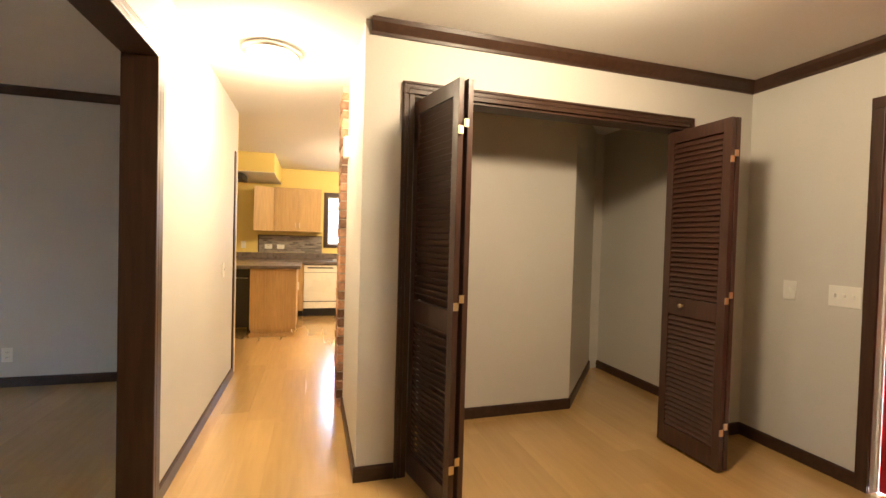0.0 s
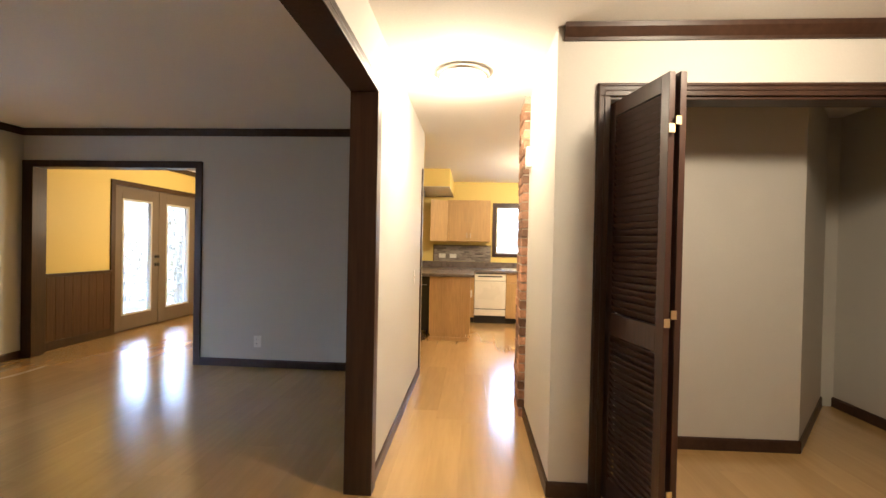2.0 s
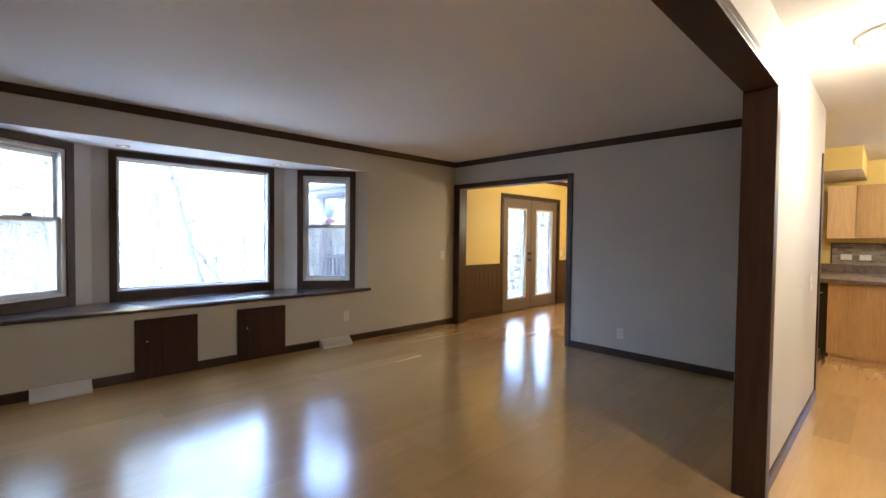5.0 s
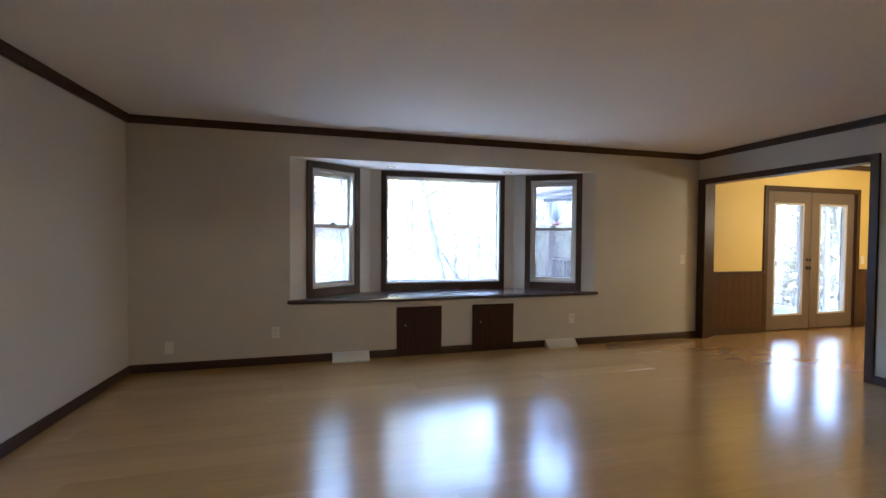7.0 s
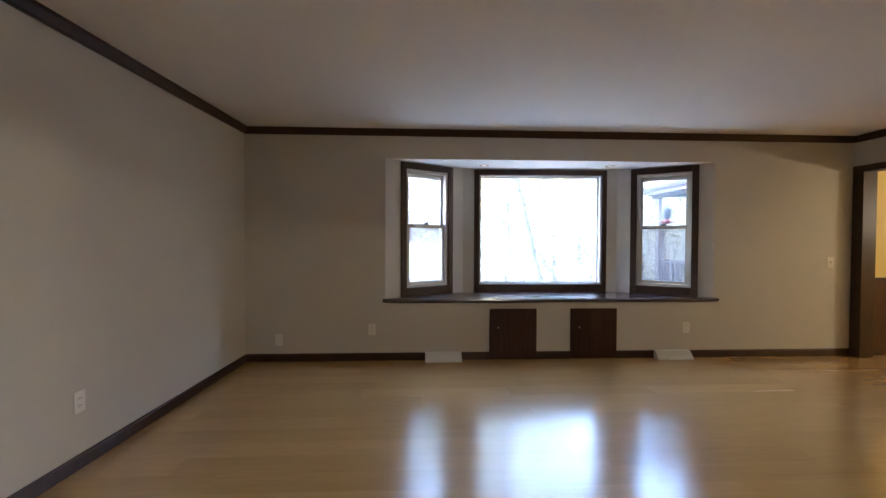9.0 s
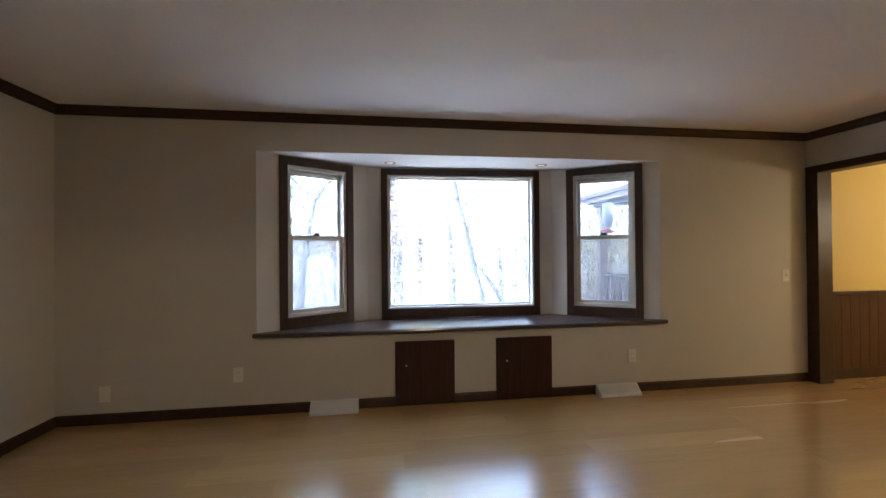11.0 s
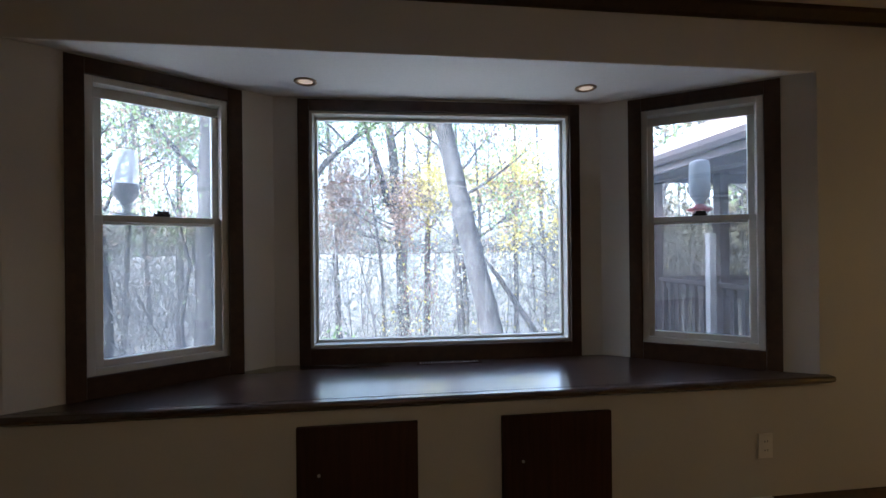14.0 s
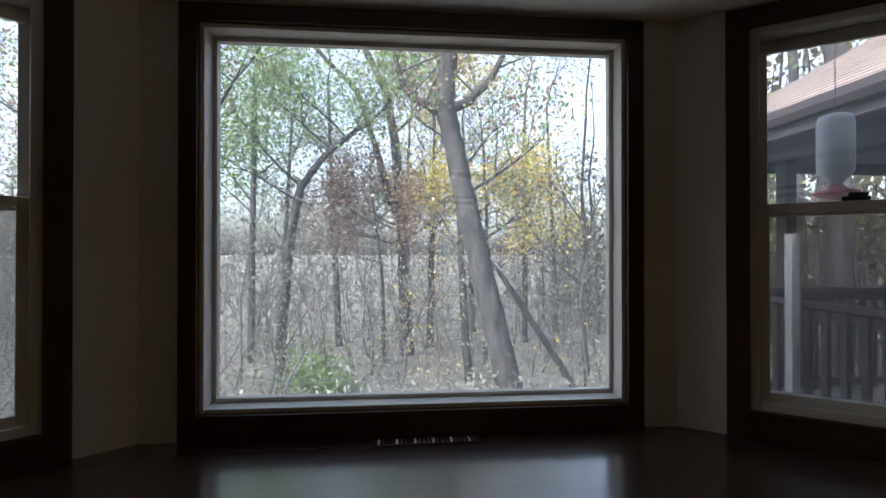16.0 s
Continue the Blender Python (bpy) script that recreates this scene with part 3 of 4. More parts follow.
def wainscot(y0, y1):
    n = max(1, round((y1 - y0) / 0.11))
    w = (y1 - y0) / n
    me = bpy.data.meshes.new("wainscot_board")
    bm = boxes((0.0, 0.012, 0.0, w - 0.002, 0.09, 0.83), bevel=0.003)
    bm.to_mesh(me)
    bm.free()
    me.materials.append(WAINSCOT)
    for k in range(n):
        o = new("board", me)
        o.parent = wains
        o.matrix_local = pose(0.004, y0 - NY + k * w, 0)
    part("backing", boxes((0.0, 0.004, y0 - NY, y1 - NY, 0.0, 0.85)), WAINSCOT, wains)
    part("cap_rail", boxes((0.0, 0.032, y0 - NY, y1 - NY, 0.83, 0.868), bevel=0.006), TRIM, wains)
    part("base_rail", boxes((0.0, 0.02, y0 - NY, y1 - NY, 0.0, 0.1), bevel=0.004), TRIM, wains)


wainscot(NY + 0.142, 6.14)
wainscot(8.0, KY)

door = holder("french_doors", WX, 7.07, 0, 90, "pair of taupe french doors with full glass, shut", "french doors")
part("casing", boxes((-0.935, -0.865, -0.02, 0.0, 0, 2.0), (0.865, 0.935, -0.02, 0.0, 0, 2.0), (-0.935, 0.935, -0.021, 0.0, 2.0, 2.065), bevel=0.004), TRIM, door)
part("jamb", boxes((-0.87, -0.852, -0.002, 0.19, 0, 2.02), (0.852, 0.87, -0.002, 0.19, 0, 2.02), (-0.852, 0.852, -0.002, 0.19, 2.0, 2.019), (-0.852, 0.852, -0.002, 0.19, 0.0, 0.018)), TRIM, door)
for s, nm in ((-1, "door_leaf"), (1, "door_leaf")):
    x0, x1 = (-0.85, -0.002) if s < 0 else (0.002, 0.85)
    g0, g1 = (-0.725, -0.165) if s < 0 else (0.14, 0.70)
    lf = part(nm, boxes((x0, g0, 0.01, 0.055, 0.02, 1.995), (g1, x1, 0.01, 0.055, 0.02, 1.995), (g0, g1, 0.01, 0.055, 1.83, 1.995), (g0, g1, 0.01, 0.055, 0.02, 0.22), bevel=0.002), GREYDOOR, door)
    r = 0.028
    part("glass_frame", boxes((g0, g0 + r, 0.004, 0.06, 0.22, 1.83), (g1 - r, g1, 0.004, 0.06, 0.22, 1.83), (g0 + r, g1 - r, 0.004, 0.06, 1.83 - r, 1.83), (g0 + r, g1 - r, 0.004, 0.06, 0.22, 0.22 + r), bevel=0.004), VINYL, lf, "white glass frame")
    pn = part("pane", boxes((g0 + r, g1 - r, 0.03, 0.034, 0.22 + r, 1.83 - r)), DOORGLASS, lf)
    pn.visible_shadow = False
part("astragal", boxes((-0.025, 0.025, 0.002, 0.01, 0.02, 1.995), bevel=0.002), GREYDOOR, door)
for z, r in ((0.9, 0.03), (1.02, 0.026)):
    kb = part("knob" if z < 1 else "deadbolt", lathe([(0.0, 0.0), (r, 0.0), (r, 0.006), (0.011, 0.01), (0.011, 0.03), (r * 0.95, 0.038), (r * 0.9, 0.055), (0.0, 0.06)], 18), BLACK, door, "dark round knob", smooth=True)
    kb.matrix_local = pose(-0.08, 0.01, z, 90, 0, 0)

# ---- kitchen ----
KF = 7.95
pen = holder("peninsula", 0.35, 6.85, 0, 0, "orange oak kitchen peninsula", "kitchen peninsula")
part("end_panel", boxes((-0.275, 0.275, -0.3, 0.45, 0.09, 0.862), bevel=0.003), OAK, pen)
part("plinth", boxes((-0.26, 0.22, -0.285, 0.43, 0.0, 0.09)), OAK, pen)
part("base_trim", boxes((-0.278, 0.25, -0.312, -0.3, 0.0, 0.05), bevel=0.002), OAK, pen)
part("handle", boxes((0.276, 0.3, -0.03, -0.02, 0.56, 0.66), bevel=0.003), METALW, pen)
tagged(finish("peninsula_worktop", boxes((-0.75, 0.675, 6.48, 7.42, 0.863, 0.905), bevel=0.006), COUNTER), "grey brown laminate worktop on the peninsula", "worktop")
rng = holder("under_counter_oven", -0.24, 7.15, 0, 0, "black oven below the worktop", "oven")
part("body", boxes((-0.3, 0.3, -0.25, 0.27, 0.06, 0.83), bevel=0.004), BLACK, rng)
for fx in (-0.26, 0.26):
    for fy in (-0.2, 0.22):
        part("foot", boxes((fx - 0.02, fx + 0.02, fy - 0.02, fy + 0.02, 0, 0.06)), BLACK, rng)
part("handle", boxes((0.05, 0.25, -0.29, -0.275, 0.72, 0.712), (0.06, 0.07, -0.28, -0.25, 0.72, 0.712), (0.23, 0.24, -0.28, -0.25, 0.72, 0.712), bevel=0.003), NICKEL, rng)

dw = holder("dishwasher", 0.945, KF, 0, 0, "bisque white dishwasher below the worktop", "dishwasher")
part("body", boxes((-0.255, 0.255, 0.02, 0.6, 0.09, 0.825)), BLACK, dw)
part("door", boxes((-0.256, 0.256, 0.0, 0.03, 0.245, 0.7), bevel=0.005), APPLIANCE, dw)
part("control_panel", boxes((-0.256, 0.256, -0.004, 0.03, 0.707, 0.824), bevel=0.005), APPLIANCE, dw)
part("lower_panel", boxes((-0.256, 0.256, 0.006, 0.03, 0.13, 0.232), bevel=0.004), APPLIANCE, dw)
part("kick_plate", boxes((-0.256, 0.256, 0.04, 0.06, 0.0, 0.12)), BLACK, dw)
part("grip", boxes((-0.2, 0.2, -0.009, -0.003, 0.77, 0.79), bevel=0.002), BLACK, dw)


def base_unit(x0, x1):
    ob = holder("base_cabinet", (x0 + x1) / 2, KF, 0, 0, "light maple base cabinet", "cabinet", "kitchen base cabinets")
    w = (x1 - x0) / 2
    part("body", boxes((-w, w, 0.02, 0.64, 0.09, 0.835)), MAPLE, ob)
    part("plinth", boxes((-w, w, 0.06, 0.64, 0.0, 0.09)), BLACK, ob)
    d = part("drawer", boxes((-w + 0.006, w - 0.006, 0.0, 0.02, 0.69, 0.82), bevel=0.003), MAPLE, ob)
    part("handle", boxes((-0.04, 0.04, -0.02, -0.012, 0.75, 0.76), bevel=0.002), NICKEL, d)
    d = part("door", boxes((-w + 0.006, w - 0.006, 0.0, 0.02, 0.1, 0.675), bevel=0.003), MAPLE, ob)
    part("field", boxes((-w + 0.06, w - 0.06, -0.005, 0.0, 0.16, 0.615), bevel=0.002), MAPLE, d)


for x0, x1 in ((1.205, 1.7), (1.7, 2.2), (2.2, 2.7), (0.1, 0.685)):
    base_unit(x0, x1)
tagged(finish("kitchen_worktop", boxes((-0.75, 2.65, KF - 0.03, KY, 0.838, 0.88), bevel=0.005), COUNTER), "grey brown laminate worktop along the kitchen wall", "worktop")
tagged(finish("worktop_upstand", boxes((-0.75, 2.65, KY - 0.02, KY - 0.001, 0.881, 0.99), bevel=0.003), COUNTER), "grey brown laminate upstand", "worktop")
sinkrim = holder("kitchen_sink", 1.45, 8.28, 0.881, 0, "white enamel sink rim in the worktop", "sink")
part("rim", boxes((-0.3, 0.3, -0.22, -0.2, 0, 0.012), (-0.3, 0.3, 0.2, 0.22, 0, 0.012), (-0.3, -0.28, -0.2, 0.2, 0, 0.012), (0.28, 0.3, -0.2, 0.2, 0, 0.012), bevel=0.004), METALW, sinkrim)

# backsplash of narrow glass strips
splash = holder("backsplash", -0.05, KY, 0.992, 0, "grey strip tile backsplash above the worktop", "backsplash", "", "structure")
part("backing", boxes((0, 1.02, -0.006, 0.0, 0, 0.28)), MORTAR, splash)
rs = random.Random(5)
for row in range(9):
    x = -rs.random() * 0.12
    while x < 1.02:
        w = rs.choice((0.1, 0.15, 0.22))
        a, b = max(0.0, x), min(1.02, x + w - 0.003)
        if b - a > 0.01:
            o = part("tile", boxes((a, b, -0.012, -0.006, row * 0.031 + 0.001, row * 0.031 + 0.029)), TILE, splash)
        x += w
part("edge", boxes((-0.016, 0.0, -0.014, 0.0, 0, 0.29), (-0.016, 1.02, -0.014, 0.0, 0.281, 0.295)), TRIM, splash)
plate("outlet", (0.1, KY - 0.013, 1.09), 0, 0.118, 0.075, "outlet", "white outlet on the tile backsplash")
plate("outlet", (0.295, KY - 0.013, 1.09), 0, 0.118, 0.075, "outlet", "white outlet on the tile backsplash")
plate("light_switch", (-0.29, KY, 1.115), 0, 0.075, 0.118, "switch", "white light switch on the yellow kitchen wall")


def wall_unit(x0, x1, doors):
    ob = holder("wall_cabinet", (x0 + x1) / 2, 8.27, 1.35, 0, "light maple wall cabinet", "cabinet", "kitchen wall cabinets")
    w = (x1 - x0) / 2
    part("body", boxes((-w, w, 0.02, 0.329, 0, 0.69)), MAPLE, ob)
    part("top_rail", boxes((-w, w, -0.012, 0.329, 0.691, 0.712), bevel=0.003), MAPLE, ob)
    for k in range(doors):
        a, b = -w + k * 2 * w / doors + 0.004, -w + (k + 1) * 2 * w / doors - 0.004
        d = part("door", boxes((a, a + 0.05, 0.0, 0.02, 0.006, 0.7), (b - 0.05, b, 0.0, 0.02, 0.006, 0.7), (a + 0.05, b - 0.05, 0.0, 0.02, 0.65, 0.7), (a + 0.05, b - 0.05, 0.0, 0.02, 0.006, 0.056), (a + 0.05, b - 0.05, 0.008, 0.02, 0.056, 0.65), bevel=0.002), MAPLE, ob)
        part("handle", boxes(((a + 0.02) if k else (b - 0.03), (a + 0.03) if k else (b - 0.02), -0.022, -0.014, 0.06, 0.15), bevel=0.002), NICKEL, d)
    return ob


wall_unit(0.2, 0.94, 2)
corner = holder("corner_cabinet", 0.028, 8.39, 1.35, 0, "light maple corner wall cabinet with an angled front", "cabinet", "kitchen wall cabinets")
part("body", prism([(-0.1, -0.34), (0.17, -0.12), (0.17, 0.2), (-0.1, 0.2)], 0, 0.7), MAPLE, corner)
soffit = structure("soffit", boxes((-1.2, 0.285, 7.2, KY, 2.155, CEIL)), YELLOW, "yellow painted soffit above the peninsula")
structure("soffit_bottom", boxes((-1.2, 0.283, 7.202, KY, 2.149, 2.1545)), WHITE)
hood = holder("range_hood", -0.44, 7.55, 2.056, 0, "black range hood below the soffit", "range hood")
part("canopy", boxes((-0.3, 0.3, -0.22, 0.25, 0.0, 0.092), bevel=0.01), BLACK, hood)

kw = holder("window_4", 1.44, KY, 1.085, 0, "kitchen window in dark wooden casing", "window", "", "structure")
part("casing", boxes((-0.45, -0.38, -0.02, 0, 0, 0.965), (0.38, 0.45, -0.02, 0, 0, 0.965), (-0.38, 0.38, -0.02, 0, 0.89, 0.965), (-0.38, 0.38, -0.02, 0, 0, 0.06), bevel=0.004), TRIM, kw)
part("window_frame", boxes((-0.39, -0.36, 0.02, 0.1, 0.01, 0.9), (0.36, 0.39, 0.02, 0.1, 0.01, 0.9), (-0.36, 0.36, 0.02, 0.1, 0.87, 0.9), (-0.36, 0.36, 0.02, 0.1, 0.01, 0.04), bevel=0.003), VINYL, kw)
part("meeting_rail", boxes((-0.36, 0.36, 0.04, 0.08, 0.06, 0.085)), VINYL, kw)
pn = part("pane", boxes((-0.36, 0.36, 0.06, 0.064, 0.04, 0.87)), DOORGLASS, kw)
pn.visible_shadow = False

# ---- brick pier at the hall's end ----
pier = holder("brick_pier", HR, 4.01, 0, 0, "rough orange brown brick pier at the end of the hall", "brick pier")
part("core", boxes((-0.041, 0.4, 0.006, 0.318, 0.0, CEIL)), MORTAR, pier)
rs = random.Random(3)
bricks = []
for k in range(3):
    bm = boxes((0.0, 0.07, 0.0, 0.205, 0.0, 0.058), bevel=0.005)
    for v in bm.verts:
        v.co += Vector((rs.uniform(-1, 1), rs.uniform(-1, 1), rs.uniform(-1, 1))) * 0.0022
    me = bpy.data.meshes.new("brick_long")
    bm.to_mesh(me)
    bm.free()
    me.materials.append(BRICK)
    bm = boxes((0.0, 0.07, 0.0, 0.098, 0.0, 0.058), bevel=0.005)
    for v in bm.verts:
        v.co += Vector((rs.uniform(-1, 1), rs.uniform(-1, 1), rs.uniform(-1, 1))) * 0.0022
    mh = bpy.data.meshes.new("brick_half")
    bm.to_mesh(mh)
    bm.free()
    mh.materials.append(BRICK)
    bricks.append((me, mh))
for row in range(35):
    z = 0.004 + row * 0.0678
    cells = [(0.0, 0), (0.216, 1)] if row % 2 else [(0.0, 1), (0.109, 0)]
    for y, half in cells:
        o = new("brick", rs.choice(bricks)[half])
        o.parent = pier
        o.matrix_local = pose(-0.047 + rs.uniform(-0.003, 0.003), y + rs.uniform(-0.002, 0.002), z, rs.uniform(-0.8, 0.8), 0, rs.uniform(-1.2, 1.2))

# ---- outside: ground ----
GROUND = material("leaf_litter_ground", (0.22, 0.21, 0.185), 0.95, vary=0.4, scale=1.5, grain=0.4, grain_scale=25, bump=0.6)
# stems paler than BARK: the wood's haze is put into their colour
STEMBARK = material("haze_paled_stem_bark", (0.085, 0.084, 0.08), 0.92, vary=0.5, scale=9, grain=0.3, grain_scale=28, bump=0.4, stretch=(1, 1, 0.25))
BARK = material("grey_brown_bark", (0.031, 0.031, 0.032), 0.92, vary=0.8, scale=9, grain=0.6, grain_scale=28, bump=0.8, stretch=(1, 1, 0.25))
# weathered porch wood, darkened so the porch's shade sits in its colour
SHADEWOOD = material("weathered_shade_dark_wood", (0.03, 0.026, 0.029), 0.75, vary=0.2, scale=5, grain=0.25, grain_scale=40, bump=0.2)
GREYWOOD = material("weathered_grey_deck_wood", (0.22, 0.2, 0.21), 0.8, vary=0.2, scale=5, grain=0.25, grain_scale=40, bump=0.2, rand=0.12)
PALEWOOD = material("pale_grey_painted_metal", (0.3, 0.31, 0.33), 0.55, vary=0.1, scale=4, grain=0.08, grain_scale=60, bump=0.05)
SHINGLE = material("grey_brown_asphalt_shingle", (0.2, 0.165, 0.15), 0.95, vary=0.25, scale=6, grain=0.35, grain_scale=90, bump=0.6, rand=0.22)


def leaf_material(name, colour, rand):
    m = material(name, colour, 0.7, vary=0.25, scale=1.2, grain=0.1, grain_scale=30, bump=0, rand=rand, island=True)
    nt = m.node_tree
    b = nt.nodes["Principled BSDF"]
    t = nt.nodes.new("ShaderNodeBsdfTranslucent")
    mx = nt.nodes.new("ShaderNodeMixShader")
    mx.inputs[0].default_value = 0.4
    nt.links.new(b.inputs["Base Color"].links[0].from_socket, t.inputs[0])
    nt.links.new(b.outputs[0], mx.inputs[1])
    nt.links.new(t.outputs[0], mx.inputs[2])
    nt.links.new(mx.outputs[0], nt.nodes["Material Output"].inputs[0])
    return m


LEAF_GREEN = leaf_material("green_leaf", (0.17, 0.26, 0.09), 0.4)
LEAF_YELLOW = leaf_material("yellow_autumn_leaf", (0.5, 0.42, 0.09), 0.45)
LEAF_BROWN = leaf_material("dry_brown_leaf", (0.22, 0.145, 0.1), 0.45)
LEAF_OLIVE = leaf_material("dull_olive_leaf", (0.11, 0.105, 0.065), 0.5)
# far leaf colour greyed and paled: distance haze painted in
LEAF_FAR = leaf_material("haze_paled_distant_leaf", (0.21, 0.22, 0.2), 0.4)
# undergrowth leaf greyed so its colour stands in for woodland haze
LEAF_GREY = leaf_material("haze_greyed_leaf", (0.23, 0.245, 0.195), 0.4)


def ground_z(x, y):
    d = max(0.0, -x - 7)
    return -1.25 - 2.6 * (1 - math.exp(-d / 16)) + 0.25 * noise.noise((x * 0.12, y * 0.12, 0.3))


bm = bmesh.new()
bmesh.ops.create_grid(bm, x_segments=160, y_segments=160, size=1)
for v in bm.verts:
    a, b = v.co.x, v.co.y
    x, y = math.copysign(abs(a) ** 2.2, a) * 600, math.copysign(abs(b) ** 2.2, b) * 600
    v.co = Vector((x, y, ground_z(max(x, -110), y) if x < 0 else -1.25))
structure("ground", bm, GROUND, "leaf covered woodland ground")

# ---- outside: trees ----


def tube(V, F, pts, radii, sides):
    n0 = len(V)
    for k, (p, r) in enumerate(zip(pts, radii)):
        d = (pts[min(k + 1, len(pts) - 1)] - pts[max(k - 1, 0)]).normalized()
        u = d.cross(Vector((0.31, 0.87, 0.2)))
        if u.length < 0.05:
            u = d.cross(Vector((1, 0, 0)))
        u.normalize()
        w = d.cross(u)
        for s in range(sides):
            a = 2 * math.pi * s / sides
            rr = r * (1 + 0.09 * noise.noise((s * 1.7, k * 0.6, r * 30))) if sides > 8 else r
            V.append(p + (u * math.cos(a) + w * math.sin(a)) * rr)
    for k in range(len(pts) - 1):
        for s in range(sides):
            a, b = n0 + k * sides + s, n0 + k * sides + (s + 1) % sides
            F.append((a, b, b + sides, a + sides))


def bough(V, F, tips, p, d, length, r, level, rs):
    """A bending limb with smaller ones on it; tips gathers where leaves can sit."""
    pts, radii = [p.copy()], [r]
    n = 5 if level > 1 else 4
    for k in range(n):
        d = (d + Vector((rs.uniform(-1, 1), rs.uniform(-1, 1), rs.uniform(-0.5, 0.9))) * 0.22).normalized()
        p = p + d * (length / n)
        pts.append(p.copy())
        radii.append(max(0.004, r * (1 - 0.8 * (k + 1) / n)))
        if level > 0 and k >= 1:
            for _ in range(2 if level > 1 else 1 + (rs.random() < 0.6)):
                side = Vector((rs.uniform(-1, 1), rs.uniform(-1, 1), rs.uniform(-0.2, 0.8))).normalized()
                bough(V, F, tips, p.copy(), (d * 0.6 + side * 0.8).normalized(), length * rs.uniform(0.4, 0.62), radii[-1] * 0.62, level - 1, rs)
        if level <= 1:
            tips.append(p.copy())
    tube(V, F, pts, radii, 7 if r > 0.06 else 4)


def leaves(name, tips, count, size, spread, mat, parent, rs):
    V, F = [], []
    for _ in range(count):
        c = rs.choice(tips) + Vector((rs.gauss(0, spread), rs.gauss(0, spread), rs.gauss(0, spread)))
        u = Vector((rs.uniform(-1, 1), rs.uniform(-1, 1), rs.uniform(-1, 1))).normalized()
        w = u.cross(Vector((rs.uniform(-1, 1), rs.uniform(-1, 1), rs.uniform(-1, 1)))).normalized()
        s = size * rs.uniform(0.6, 1.3)
        b = len(V)
        V += [c - u * s, c - w * s * 0.5 + u * s * 0.1, c + u * s, c + w * s * 0.5 + u * s * 0.1]
        F.append((b, b + 1, b + 2, b + 3))
    me = bpy.data.meshes.new(name)
    me.from_pydata(V, [], F)
    me.materials.append(mat)
    ob = new(name, me)
    if parent:
        ob.parent = parent
    return ob


def tree(label, points, r0, r1, seed, limbs, crown, forks=()):
    """A tree whose trunk runs through the given points; crown: rows of (leaf material, count, size, spread)."""
    rs = random.Random(seed)
    pts = [Vector(q) for q in points]
    fine = []
    for k in range(len(pts) - 1):
        for j in range(8):
            fine.append(pts[k].lerp(pts[k + 1], j / 8) + Vector((rs.uniform(-1, 1), rs.uniform(-1, 1), 0)) * r0 * 0.08)
    fine.append(pts[-1])
    base = pts[0].copy()
    ob = holder("tree", base.x, base.y, base.z, 0, label, "tree", "trees behind the house")
    V, F, tips = [], [], []
    rad = [r0 + (r1 - r0) * k / (len(fine) - 1) for k in range(len(fine))]
    rad[0] *= 1.35
    tube(V, F, fine, rad, 16)
    for z, ang, lift, length, r in limbs:
        k = min(range(len(fine)), key=lambda i: abs(fine[i].z - z))
        d = Vector((math.cos(radians(ang)), math.sin(radians(ang)), lift)).normalized()
        bough(V, F, tips, fine[k], d, length, r, 2, rs)
    for fork, ra, rb in forks:
        q = [Vector(v) for v in fork]
        f2 = [q[k].lerp(q[k + 1], j / 3) + Vector((rs.uniform(-1, 1), rs.uniform(-1, 1), rs.uniform(-1, 1))) * ra * 0.18 for k in range(len(q) - 1) for j in range(3)] + [q[-1]]
        tube(V, F, f2, [ra + (rb - ra) * k / (len(f2) - 1) for k in range(len(f2))], 9)
        bough(V, F, tips, f2[-1], (f2[-1] - f2[-3]).normalized(), 1.8, rb * 0.9, 2, rs)
        for k in range(4, len(f2) - 1, 3):
            bough(V, F, tips, f2[k], Vector((rs.uniform(-0.6, 0.6), rs.uniform(-1, 1), rs.uniform(0.1, 1))).normalized(), rs.uniform(0.9, 1.6), rb * 0.5, 1, rs)
    bough(V, F, tips, fine[-1], (fine[-1] - fine[-6]).normalized(), 3.0, r1 * 0.9, 2, rs)
    me = bpy.data.meshes.new("trunk")
    me.from_pydata([v - base for v in V], [], F)
    me.materials.append(BARK)
    for p in me.polygons:
        p.use_smooth = True
    tr = new("trunk", me)
    tr.parent = ob
    for mat, count, size, spread in crown:
        clumps = rs.sample(tips, max(4, len(tips) // 3))
        leaves("crown", [q - base for q in clumps], int(count * 0.62), size * 1.3, spread * 0.8, mat, ob, rs)
    return ob


def gz(x, y, *rest):
    return [(x, y, ground_z(x, y) - 0.2), *rest]


# angles: 270 points to the house's south, 90 to its north, 180 away
tree("big leaning oak with grey bark and sparse leaves", gz(-11.5, 3.86, (-11.5, 3.74, -1.35), (-11.5, 3.29, 0.56), (-11.5, 2.94, 1.94), (-11.5, 2.69, 3.14), (-11.5, 2.48, 4.07), (-11.5, 2.56, 5.1), (-11.6, 2.5, 7.4)), 0.27, 0.14, 1,
     [(1.5, 100, 0.5, 1.5, 0.035), (2.4, 60, 0.6, 1.8, 0.045), (2.9, 80, 0.8, 1.9, 0.04), (3.3, 250, 0.9, 1.4, 0.03), (5.6, 280, 0.8, 2.6, 0.08)], [(LEAF_BROWN, 5200, 0.035, 0.28), (LEAF_GREEN, 5200, 0.035, 0.32)],
     [([(-11.5, 2.48, 3.9), (-11.5, 2.2, 4.04), (-11.5, 1.92, 4.14), (-11.5, 1.66, 4.47), (-11.5, 1.53, 5.05)], 0.1, 0.05), ([(-11.5, 2.52, 3.95), (-11.5, 2.94, 4.17), (-11.5, 3.38, 4.63), (-11.5, 3.65, 5.15)], 0.11, 0.05)])
